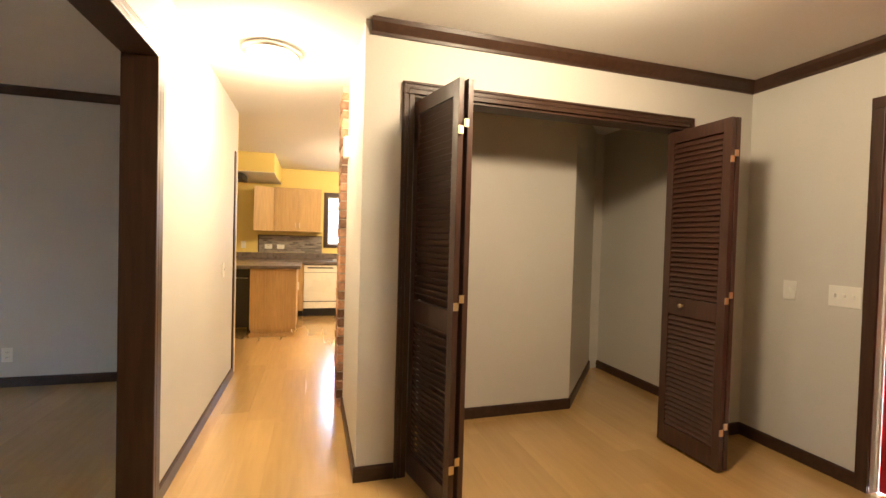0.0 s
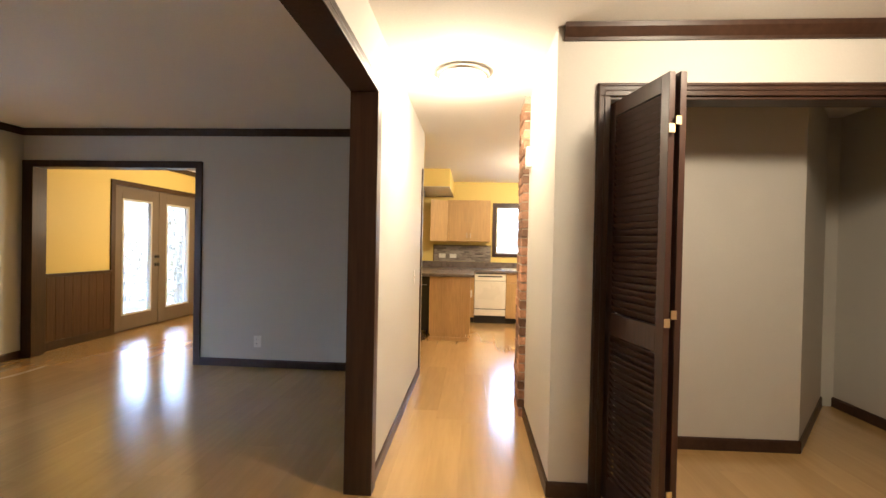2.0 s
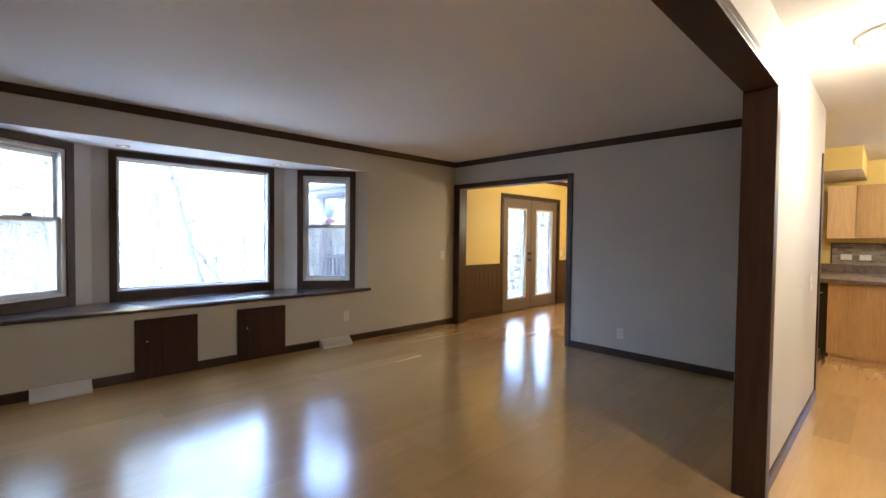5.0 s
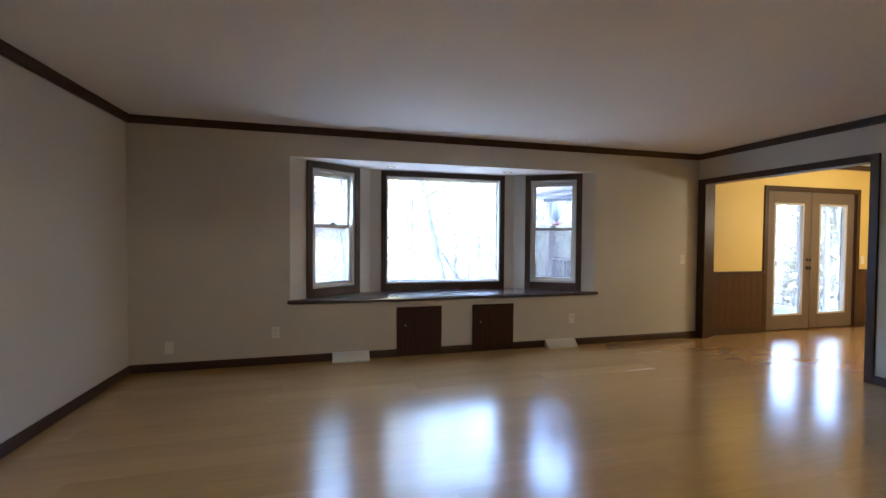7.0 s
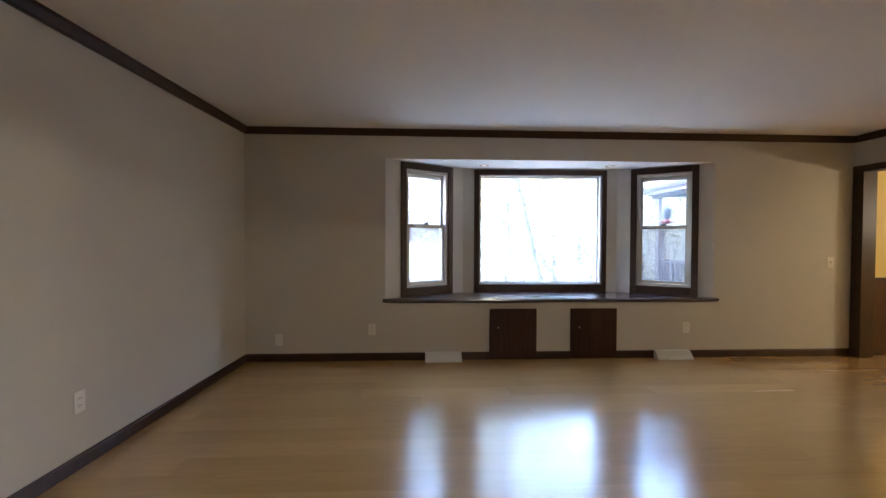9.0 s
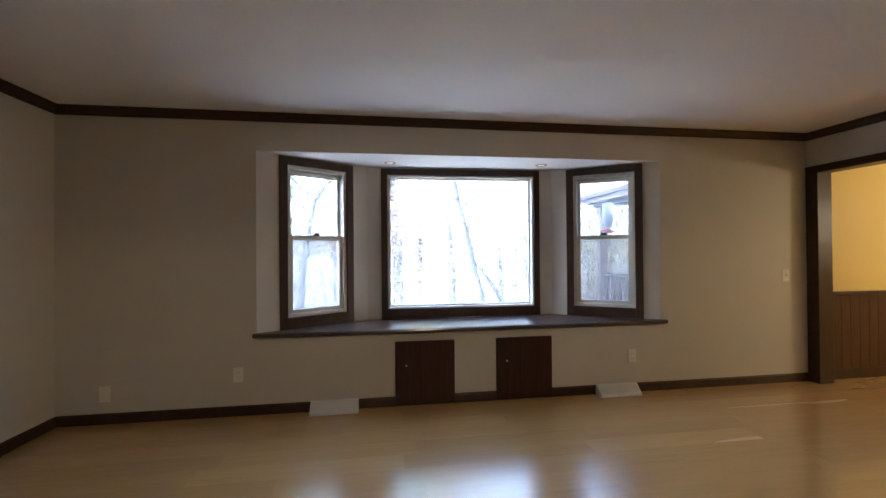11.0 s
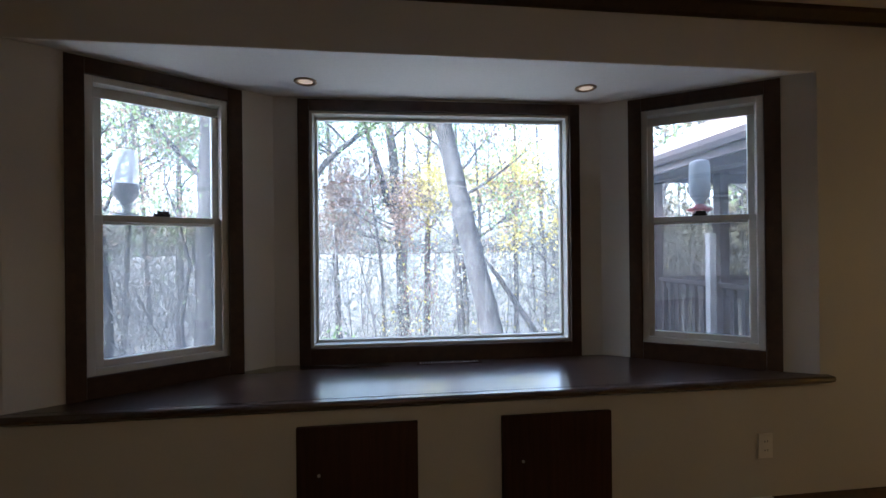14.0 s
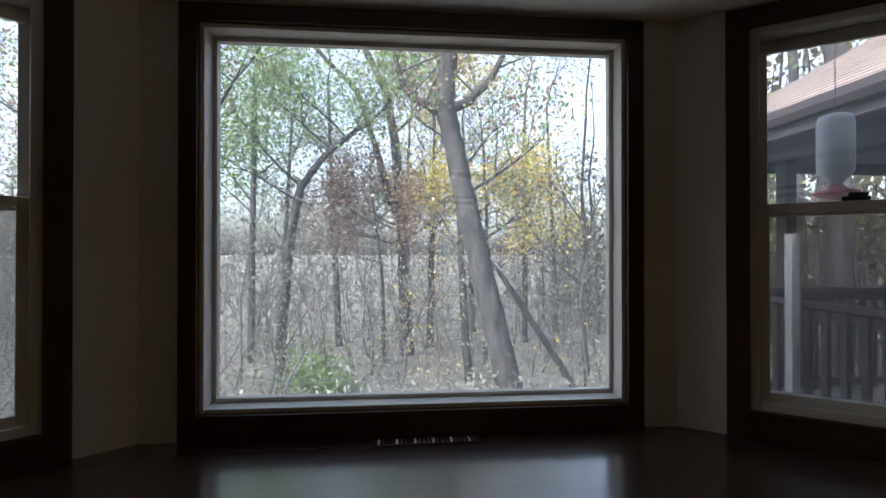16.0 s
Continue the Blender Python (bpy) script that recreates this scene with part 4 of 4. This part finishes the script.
tree("tall forked tree with dry brown leaves", gz(-20.0, 2.0, (-20.0, 1.9, -1.4), (-20.0, 1.83, 1.2), (-20.0, 1.66, 3.25), (-20.0, 1.5, 5.48), (-20.0, 1.1, 7.5), (-20.0, 0.42, 8.81)), 0.27, 0.13, 2,
     [(1.5, 250, 0.25, 2.6, 0.06), (1.9, 240, 0.3, 3.2, 0.06), (2.3, 275, 0.15, 2.8, 0.05), (2.9, 200, 0.2, 2.2, 0.05), (1.7, 80, 0.3, 2.2, 0.05), (5.8, 80, 0.9, 3.0, 0.07)], [(LEAF_BROWN, 16000, 0.055, 0.4), (LEAF_GREEN, 3200, 0.05, 0.45)],
     [([(-20.0, 1.7, 2.5), (-20.0, 1.34, 3.07), (-20.0, 0.75, 5.29), (-20.0, 0.09, 7.29), (-20.0, -1.46, 8.9)], 0.16, 0.08)])
tree("small oak holding its dry brown leaves", gz(-18.0, 1.15, (-18.0, 1.1, 0.2), (-18.0, 0.95, 1.6), (-18.0, 0.8, 2.7)), 0.07, 0.035, 14,
     [(0.9, 265, 0.35, 1.9, 0.03), (1.3, 90, 0.4, 1.5, 0.03), (1.7, 270, 0.4, 1.9, 0.03), (2.1, 250, 0.3, 1.7, 0.03), (2.3, 80, 0.5, 1.5, 0.03)], [(LEAF_BROWN, 11000, 0.045, 0.3)])
tree("bent tree with green leaves", gz(-17.0, -2.0, (-17.0, -1.96, -2.0), (-17.0, -1.82, 0.14), (-17.0, -1.61, 2.06), (-17.0, -1.34, 3.28), (-17.0, -0.61, 4.26), (-17.0, 0.21, 4.96)), 0.19, 0.08, 3,
     [(3.3, 265, 0.9, 3.4, 0.06), (4.2, 85, 0.7, 2.2, 0.05), (2.8, 280, 0.5, 2.8, 0.05), (4.4, 250, 1.0, 3.2, 0.05), (4.8, 270, 1.2, 3.0, 0.05)], [(LEAF_GREEN, 17000, 0.05, 0.5), (LEAF_BROWN, 1500, 0.042, 0.34)])
tree("young tree with clear yellow leaves", gz(-17.5, 4.5, (-17.5, 4.5, 0.5), (-17.4, 4.5, 2.5), (-17.4, 4.4, 4.6)), 0.08, 0.04, 4,
     [(0.6, 90, 0.6, 2.4, 0.035), (1.0, 260, 0.5, 2.6, 0.035), (1.8, 80, 0.6, 2.2, 0.03), (2.2, 270, 0.8, 2.0, 0.03), (3.2, 100, 0.5, 1.6, 0.03), (2.6, 90, 0.4, 1.6, 0.03)], [(LEAF_YELLOW, 17000, 0.045, 0.4)])
tree("slim straight tree with few leaves", gz(-14.5, 3.48, (-14.5, 3.43, -2.0), (-14.5, 3.27, 0.3), (-14.5, 3.21, 1.58), (-14.5, 3.15, 4.4)), 0.14, 0.06, 5,
     [(1.4, 250, 0.8, 1.6, 0.03), (2.0, 70, 0.9, 1.6, 0.03), (0.2, 100, 0.4, 1.0, 0.025)], [(LEAF_BROWN, 1404, 0.037, 0.29)])
tree("thin pale tree with green leaves", gz(-20.0, -3.75, (-20.0, -3.75, -2.4), (-20.0, -3.73, 1.72), (-20.0, -3.66, 5.32), (-19.9, -3.6, 8.0)), 0.15, 0.08, 6,
     [(3.0, 260, 0.8, 3.0, 0.05), (4.0, 90, 0.7, 2.8, 0.05), (2.4, 240, 0.9, 3.0, 0.04), (5.4, 80, 0.7, 2.4, 0.04)], [(LEAF_GREEN, 11000, 0.055, 0.5)])
tree("thin crooked tree, nearly bare", gz(-13.0, 5.98, (-13.0, 5.95, -1.4), (-13.0, 5.82, 0.2), (-13.0, 5.92, 1.4), (-13.0, 5.84, 2.8), (-13.0, 5.95, 4.4)), 0.08, 0.03, 7,
     [(0.0, 250, 0.5, 1.4, 0.025), (0.5, 270, 0.5, 1.8, 0.025), (1.4, 90, 0.9, 1.6, 0.025), (2.0, 260, 1.0, 1.4, 0.02)], [(LEAF_GREY, 1800, 0.033, 0.25)],
     [([(-13.0, 5.92, 1.2), (-13.0, 6.1, 2.0), (-13.0, 6.02, 3.0), (-13.0, 6.15, 4.0)], 0.04, 0.02)])
tree("straight grey trunk beside the south window", gz(-12.0, -2.5, (-12.0, -2.48, -0.5), (-12.0, -2.46, 1.3), (-12.0, -2.4, 3.6), (-12.0, -2.38, 7.0)), 0.24, 0.17, 8,
     [(0.4, 230, 0.9, 1.6, 0.05), (3.6, 60, 0.4, 2.4, 0.05)], [(LEAF_BROWN, 3276, 0.034, 0.34), (LEAF_GREEN, 3340, 0.034, 0.34)],
     [([(-12.0, -2.45, 2.75), (-12.0, -2.9, 3.25), (-12.0, -3.5, 3.9), (-12.0, -4.1, 4.7)], 0.07, 0.035), ([(-11.9, -2.75, -1.9), (-11.8, -2.9, -0.2), (-11.8, -2.72, 1.0), (-11.8, -2.95, 2.0)], 0.06, 0.03)])
tree("slender tree with drooping twigs", gz(-12.0, -5.2, (-12.0, -5.17, -1.39), (-12.0, -5.18, 1.7), (-12.0, -5.19, 4.67), (-12.0, -5.1, 6.8)), 0.15, 0.1, 9,
     [(1.8, 250, 0.7, 2.2, 0.04), (2.4, 90, 0.5, 2.4, 0.04), (2.8, 60, 0.4, 2.2, 0.04), (3.4, 80, 0.2, 2.6, 0.04), (0.8, 100, 0.4, 1.8, 0.03)], [(LEAF_BROWN, 3276, 0.031, 0.34), (LEAF_GREEN, 4340, 0.034, 0.36)])
tree("young wood tree with thin limbs", gz(-13.0, -5.0, (-13.0, -5.01, -0.64), (-13.0, -5.11, 1.39), (-13.0, -5.28, 2.64), (-13.0, -5.6, 4.34), (-13.0, -5.9, 6.0)), 0.16, 0.08, 10,
     [(2.0, 60, 0.5, 2.6, 0.05), (3.0, 100, 0.6, 2.6, 0.05), (3.6, 250, 0.5, 2.6, 0.05)], [(LEAF_BROWN, 2808, 0.037, 0.40), (LEAF_GREEN, 3404, 0.037, 0.40)])
tree("tall bare tree beyond the porch", gz(-14.0, 12.5, (-14.0, 12.4, 1.0), (-13.9, 12.2, 4.0), (-13.8, 12.0, 7.5)), 0.2, 0.1, 12,
     [(2.6, 250, 0.6, 3.0, 0.07), (3.6, 90, 0.7, 3.0, 0.07), (4.6, 200, 0.6, 3.0, 0.06)], [(LEAF_BROWN, 2340, 0.043, 0.46)])
tree("wood tree beyond the porch rail", gz(-11.2, 10.5, (-11.2, 10.5, 1.0), (-11.2, 10.45, 3.5), (-11.2, 10.4, 6.5)), 0.24, 0.18, 13,
     [(2.0, 250, 0.7, 2.4, 0.05), (3.0, 90, 0.7, 2.4, 0.05)], [(LEAF_GREEN, 2808, 0.043, 0.40)])

# a dead pole leaning into the wood
V, F = [], []
pole = [Vector((-12.5, 5.75, ground_z(-12.5, 5.75) - 0.1)), Vector((-12.5, 5.47, -1.74)), Vector((-12.5, 4.75, -0.62)), Vector((-12.5, 3.9, 0.65)), Vector((-12.45, 3.5, 1.15))]
tube(V, F, pole, [0.085, 0.085, 0.075, 0.06, 0.03], 8)
me = bpy.data.meshes.new("fallen_pole")
me.from_pydata(V, [], F)
me.materials.append(BARK)
tagged(new("fallen_pole", me), "thin dead trunk leaning in the wood", "dead trunk")

# thin stems, twigs and brush of the wood
rs = random.Random(21)
V, F, brush, low = [], [], [], []
for _ in range(950):
    x = -11.5 - 45 * rs.random() ** 1.25
    y = 1.6 + rs.uniform(-1, 1) * (6 + (-x - 3) * 1.15)
    if x > -13 and -0.5 < y < 5.5:
        continue
    z = ground_z(x, y) - 0.1
    h = rs.uniform(2.2, 7.0) + max(0, -x - 14) * 0.16 * rs.random()
    d = Vector((rs.gauss(0, 0.16), rs.gauss(0, 0.16), 1)).normalized()
    r = rs.uniform(0.008, 0.03) * (1 + max(0, -x - 14) * 0.03)
    pts = [Vector((x, y, z))]
    for k in range(5):
        d = (d + Vector((rs.gauss(0, 0.16), rs.gauss(0, 0.16), 0))).normalized()
        pts.append(pts[-1] + d * h / 5)
        for _ in range(4):
            e = Vector((rs.uniform(-1, 1), rs.uniform(-1, 1), rs.uniform(0.0, 1.1))).normalized() * rs.uniform(0.4, 1.3)
            o = pts[-1] - d * rs.uniform(0, h / 5)
            q = o + e * 0.5 + Vector((0, 0, 0.05))
            tube(V, F, [o, q, o + e], [r * 0.4, r * 0.3, 0.003], 3)
            f2 = Vector((rs.uniform(-1, 1), rs.uniform(-1, 1), rs.uniform(0, 1))).normalized() * 0.4
            tube(V, F, [q, q + f2], [r * 0.22, 0.003], 3)
            brush += [q, o + e, q + f2]
    tube(V, F, pts, [r, r * 0.88, r * 0.72, r * 0.55, r * 0.38, r * 0.15], 5)
me = bpy.data.meshes.new("wood_stems")
me.from_pydata(V, [], F)
me.materials.append(STEMBARK)
tagged(new("wood_stems", me), "crowd of thin grey stems in the wood, paled to suggest haze", "undergrowth", "", "stuff")
tagged(leaves("wood_leaves", brush, 70000, 0.055, 0.22, LEAF_GREY, None, rs), "sparse undergrowth leaves, greyed to suggest haze", "undergrowth", "", "stuff")
tagged(leaves("yellow_wood_leaves", [b for b in brush if 3 < b.y - 0.12 * b.x < 8], 1800, 0.045, 0.3, LEAF_YELLOW, None, rs), "sparse yellow leaves of the undergrowth", "undergrowth", "", "stuff")
tagged(leaves("dry_wood_leaves", brush, 14000, 0.042, 0.2, LEAF_BROWN, None, rs), "sparse dry leaves of the undergrowth", "undergrowth", "", "stuff")
for _ in range(2500):
    x = -9.5 - 40 * rs.random() ** 1.5
    y = 1.6 + rs.uniform(-1, 1) * (6 + (-x - 3) * 1.15)
    low.append(Vector((x, y, ground_z(x, y) + 0.5 * rs.random() ** 2)))
tagged(leaves("low_brush", low, 42000, 0.06, 0.3, LEAF_GREY, None, rs), "low brush on the wood floor, greyed to suggest haze", "undergrowth", "", "stuff")
shrub = [Vector((-13.6 + rs.gauss(0, 0.35), -0.25 + rs.gauss(0, 0.4), -2.0 + abs(rs.gauss(0, 0.4)))) for _ in range(200)]
tagged(leaves("green_shrub", shrub, 1300, 0.07, 0.15, LEAF_GREEN, None, rs), "low green shrub on the wood floor", "shrub")
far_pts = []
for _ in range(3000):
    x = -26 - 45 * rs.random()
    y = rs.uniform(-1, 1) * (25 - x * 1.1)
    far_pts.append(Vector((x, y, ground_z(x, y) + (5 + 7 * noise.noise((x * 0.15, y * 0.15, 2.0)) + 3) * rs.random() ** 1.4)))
tagged(leaves("distant_wood", far_pts, 24000, 0.24, 0.8, LEAF_FAR, None, rs), "distant autumn wood, leaves paled to suggest haze", "woods", "", "stuff")

# taller trees further back, and the dense wood north of the porch, thickened to block sky light indoors
rs = random.Random(77)
KINDS = ((LEAF_GREEN, "tall wood tree with thinning green leaves"), (LEAF_BROWN, "tall wood tree with dry brown leaves"), (LEAF_YELLOW, "tall wood tree with yellow leaves"), (LEAF_GREY, "tall wood tree, nearly bare"))
for k in range(12):
    x, y = -18.5 - rs.random() * 9, -15 + k * 2.3 + rs.uniform(-0.8, 0.8)
    h = rs.uniform(6, 9)
    w = rs.uniform(-0.6, 0.6)
    mat, label = KINDS[(k * 3 + k // 4) % 4] if k % 5 else KINDS[0]
    tree(label, gz(x, y, (x, y + w * 0.3, 1.0), (x, y + w * 0.6, 4.0), (x, y + w, h)), rs.uniform(0.1, 0.18), 0.06, 100 + k,
         [(rs.uniform(1.5, 6), rs.uniform(40, 320), rs.uniform(0.3, 1.0), rs.uniform(2.0, 3.6), 0.05) for _ in range(6)], [(mat, 3400, 0.055, 0.5)])
dense, V, F = [], [], []
for _ in range(220):
    x, y = -9.5 - 26 * rs.random(), 11 + 34 * rs.random()
    z = ground_z(x, y)
    h = rs.uniform(7, 14)
    for _ in range(8):
        dense.append(Vector((x + rs.gauss(0, 0.9), y + rs.gauss(0, 0.9), z + h * rs.random())))
    p = Vector((x, y, z - 0.1))
    tube(V, F, [p, p + Vector((rs.gauss(0, 0.3), rs.gauss(0, 0.3), h * 0.5)), p + Vector((rs.gauss(0, 0.5), rs.gauss(0, 0.5), h))], [0.1, 0.07, 0.02], 6)
me = bpy.data.meshes.new("north_wood_trunks")
me.from_pydata(V, [], F)
me.materials.append(BARK)
tagged(new("north_wood_trunks", me), "close stand of grey trunks beyond the porch", "woods", "", "stuff")
tagged(leaves("north_wood_leaves", dense, 40000, 0.17, 0.6, LEAF_OLIVE, None, rs), "dense dry foliage beyond the porch", "woods", "", "stuff")

# ---- outside: porch ----
PX0, PX1, PY0, PY1 = -7.0, WX - 0.2, 4.35, 9.6
deck = holder("porch_deck", PX0, PY0, -0.06, 0, "weathered grey wooden porch deck", "deck")
bme = bpy.data.meshes.new("deck_board")
bm = boxes((0, PX1 - PX0, 0, 0.136, -0.03, 0.0), bevel=0.003)
bm.to_mesh(bme)
bm.free()
bme.materials.append(GREYWOOD)
for k in range(int((PY1 - PY0) / 0.142)):
    o = new("board", bme)
    o.parent = deck
    o.matrix_local = pose(0, k * 0.142, 0)
part("rim", boxes((0, PX1 - PX0, -0.03, 0, -0.26, 0.0), (-0.03, 0, -0.03, PY1 - PY0, -0.26, 0.0)), SHADEWOOD, deck)
for x, y in ((0.1, 0.1), (0.1, 2.6), (0.1, 5.0)):
    part("footing_post", boxes((x - 0.06, x + 0.06, y - 0.06, y + 0.06, -2.4, -0.031)), SHADEWOOD, deck)


def railing(a, b, label):
    a, b = Vector(a), Vector(b)
    n = (b - a).length
    ob = holder("porch_railing", a.x, a.y, -0.06, math.degrees(math.atan2(b.y - a.y, b.x - a.x)), label, "railing", "porch railings")
    part("top_rail", boxes((0, n, -0.045, 0.045, 0.96, 1.0), bevel=0.005), SHADEWOOD, ob)
    part("upper_rail", boxes((0, n, -0.02, 0.02, 0.88, 0.95), bevel=0.004), SHADEWOOD, ob)
    part("lower_rail", boxes((0, n, -0.02, 0.02, 0.08, 0.15), bevel=0.004), SHADEWOOD, ob)
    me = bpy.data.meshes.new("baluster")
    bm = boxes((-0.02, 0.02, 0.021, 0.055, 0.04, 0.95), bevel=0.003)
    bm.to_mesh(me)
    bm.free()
    me.materials.append(SHADEWOOD)
    k = 0.08
    while k < n - 0.04:
        o = new("baluster", me)
        o.parent = ob
        o.matrix_local = pose(k, 0, 0)
        k += 0.125
    return ob


railing((PX0 + 0.08, PY0 + 0.1), (PX0 + 0.08, PY1), "weathered wooden porch railing along the deck's outer edge, shade-dark in colour")
railing((PX1, PY0 + 0.06), (PX0 + 0.16, PY0 + 0.06), "weathered wooden porch railing beside the bay, shade-dark in colour")
for x, y in ((PX0 + 0.08, PY0 + 0.03), (PX0 + 0.08, 5.2), (PX0 + 0.08, 7.4), (PX0 + 0.08, PY1 - 0.08)):
    tagged(finish("porch_post", boxes((x - 0.055, x + 0.055, y - 0.055, y + 0.055, -0.06, 2.13), bevel=0.006), SHADEWOOD), "square wooden porch post, shade-dark in colour", "post", "porch posts")
tagged(finish("downspout", boxes((-5.93, -5.87, 4.23, 4.295, -1.4, 1.4), bevel=0.008), PALEWOOD), "pale grey square downspout beside the porch railing", "downspout")

roof = holder("porch_roof", PX0 - 0.35, 4.12, 2.19, 0, "porch roof with weathered asphalt shingles", "porch roof")
RL = PX1 - PX0 + 0.35
pitch = math.atan2(1.5, 2.75)
for side, y0, ang in ((1, 0.0, pitch), (-1, 5.5, math.pi - pitch)):
    m = Matrix.Translation((0, y0, 0)) @ Matrix.Rotation(ang if side > 0 else -pitch, 4, "X")
    sl = 2.75 / math.cos(pitch)
    bm = boxes((0, RL, 0, sl, -0.05, 0.0)) if side > 0 else boxes((0, RL, -sl, 0, -0.05, 0.0))
    dk = part("roof_deck", bm, SHADEWOOD, roof)
    dk.matrix_local = m
    if side > 0:
        me = bpy.data.meshes.new("shingle")
        bm = bmesh.new()
        vs = [bm.verts.new(c) for c in ((0, 0, 0.012), (0.295, 0, 0.012), (0.295, 0.2, 0.002), (0, 0.2, 0.002), (0, 0, 0.002), (0.295, 0, 0.002))]
        bm.faces.new((vs[0], vs[1], vs[2], vs[3]))
        bm.faces.new((vs[4], vs[5], vs[1], vs[0]))
        bm.faces.new((vs[4], vs[0], vs[3]))
        bm.faces.new((vs[1], vs[5], vs[2]))
        bm.to_mesh(me)
        bm.free()
        me.materials.append(SHINGLE)
        for row in range(int(sl / 0.14)):
            for col in range(int(RL / 0.3)):
                o = new("shingle", me)
                o.parent = dk
                o.matrix_local = pose(col * 0.3 + (row % 2) * 0.11, row * 0.14, 0.001 + 0.0002 * (row % 3))
part("fascia", boxes((0, RL, -0.02, 0.012, -0.16, 0.02), bevel=0.004), SHADEWOOD, roof)
part("gutter", sweep([(0.0, -0.09), (0.06, -0.09), (0.09, -0.05), (0.09, 0.0), (0.08, 0.0), (0.08, -0.045), (0.055, -0.08), (0.0, -0.08)], (RL, -0.02), (0, -0.02), 1), SHADEWOOD, roof)
part("beam", boxes((0.3, RL, 0.18, 0.3, -0.2, -0.02), bevel=0.004), SHADEWOOD, roof)
part("gable_end", prism([(0.3, 0.1), (0.33, 0.1), (0.33, 5.4), (0.3, 5.4)], -0.16, -0.05), SHADEWOOD, roof)
part("porch_ceiling", boxes((0.35, RL, 0.1, 5.4, -0.06, -0.04)), SHADEWOOD, roof)

# ---- feeders hung outside the bay ----
CLEAR = bpy.data.materials.new("clear_feeder_plastic")
CLEAR.use_nodes = True
cb = CLEAR.node_tree.nodes["Principled BSDF"]
cb.inputs["Base Color"].default_value = (0.8, 0.85, 0.9, 1)
cb.inputs["Roughness"].default_value = 0.35
cb.inputs["Alpha"].default_value = 0.4
SEED = material("dark_feeder_seed", (0.05, 0.043, 0.04), 0.7, vary=0.3, scale=30, grain=0.4, grain_scale=150, bump=0.4)
REDP = material("red_feeder_plastic", (0.3, 0.03, 0.035), 0.35, vary=0.05, bump=0)


def feeder(x, y, base_mat, fill_mat, fill_top, label, bowl):
    ob = holder("bird_feeder", x, y, 1.47, 0, label, "bird feeder", "hung bird feeders")
    ob.scale = (0.82, 0.82, 0.95)
    if not bowl:
        part("bottle", lathe([(0.024, 0.055), (0.03, 0.07), (0.066, 0.11), (0.068, 0.16), (0.068, 0.3), (0.06, 0.325), (0.03, 0.335), (0.0, 0.336)], 28), CLEAR, ob, "clear bottle", smooth=True)
    if not bowl:
        part("filling", lathe([(0.0, 0.055), (0.022, 0.056), (0.028, 0.07), (0.062, 0.112), (0.064, 0.14), (0.064, fill_top), (0.0, fill_top + 0.003)], 24), fill_mat, ob, "dark filling", smooth=True)
    if bowl:
        part("bowl", lathe([(0.0, 0.055), (0.022, 0.055), (0.034, 0.07), (0.071, 0.115), (0.073, 0.17), (0.066, 0.175), (0.0, 0.176)], 28), base_mat, ob, "dark bowl", smooth=True)
        part("base", lathe([(0.0, 0.0), (0.06, 0.0), (0.064, 0.008), (0.02, 0.018), (0.018, 0.04), (0.03, 0.056), (0.0, 0.058)], 28), base_mat, ob, "dark base", smooth=True)
        part("bottle", lathe([(0.07, 0.172), (0.071, 0.2), (0.068, 0.3), (0.064, 0.345), (0.04, 0.362), (0.0, 0.366)], 28), CLEAR, ob, "clear bottle", smooth=True)
    else:
        part("base", lathe([(0.0, 0.0), (0.035, 0.0), (0.05, 0.01), (0.085, 0.022), (0.085, 0.03), (0.04, 0.045), (0.026, 0.062), (0.0, 0.064)], 28), base_mat, ob, "red feeding base", smooth=True)
    part("wire", lathe([(0.0, 0.337), (0.002, 0.337), (0.002, 1.1), (0.0, 1.1)], 6), BLACK, ob)
    return ob


feeder(-4.7, -0.01, BLACK, SEED, 0.2, "dark bird feeder with a small bowl, hung outside the window", True)
feeder(-4.62, 3.19, REDP, SEED, 0.2, "clear bird feeder with a red base, hung outside the window", False)

# ---- floor planks ----
PW, PL = 0.19, 1.22
planks = holder("floor", 0, 0, 0, 0, "honey coloured laminate plank floor, glossy", "floor", "", "structure")
bm = boxes((0.0001, PW - 0.0001, 0.0001, PL - 0.0001, -0.012, 0.0))
plank_mesh = bpy.data.meshes.new("plank")
bm.to_mesh(plank_mesh)
bm.free()
plank_mesh.materials.append(PLANK)
rs = random.Random(11)
far_v, far_f = [], []
nx = int((EX - WX) / PW) + 2
for i in range(nx):
    x = WX - 0.05 + i * PW
    y = SY - 0.4 - rs.random() * PL
    while y < KY:
        if -0.6 - PL < y < 7.0:
            o = new("plank", plank_mesh)
            o.parent = planks
            o.matrix_local = pose(x, y, 0)
        else:
            b = len(far_v)
            x0, x1, y0, y1 = x + 0.0001, x + PW - 0.0001, y + 0.0001, y + PL - 0.0001
            far_v += [(x0, y0, -0.012), (x1, y0, -0.012), (x1, y1, -0.012), (x0, y1, -0.012), (x0, y0, 0), (x1, y0, 0), (x1, y1, 0), (x0, y1, 0)]
            far_f += [(b + k, b + (k + 1) % 4, b + 4 + (k + 1) % 4, b + 4 + k) for k in range(4)]
            far_f.append((b + 4, b + 5, b + 6, b + 7))
        y += PL
me = bpy.data.meshes.new("far_planks")
me.from_pydata(far_v, [], far_f)
me.materials.append(PLANK_FAR)
fp = new("far_planks", me)
fp.parent = planks
fp["kind"] = "stuff"
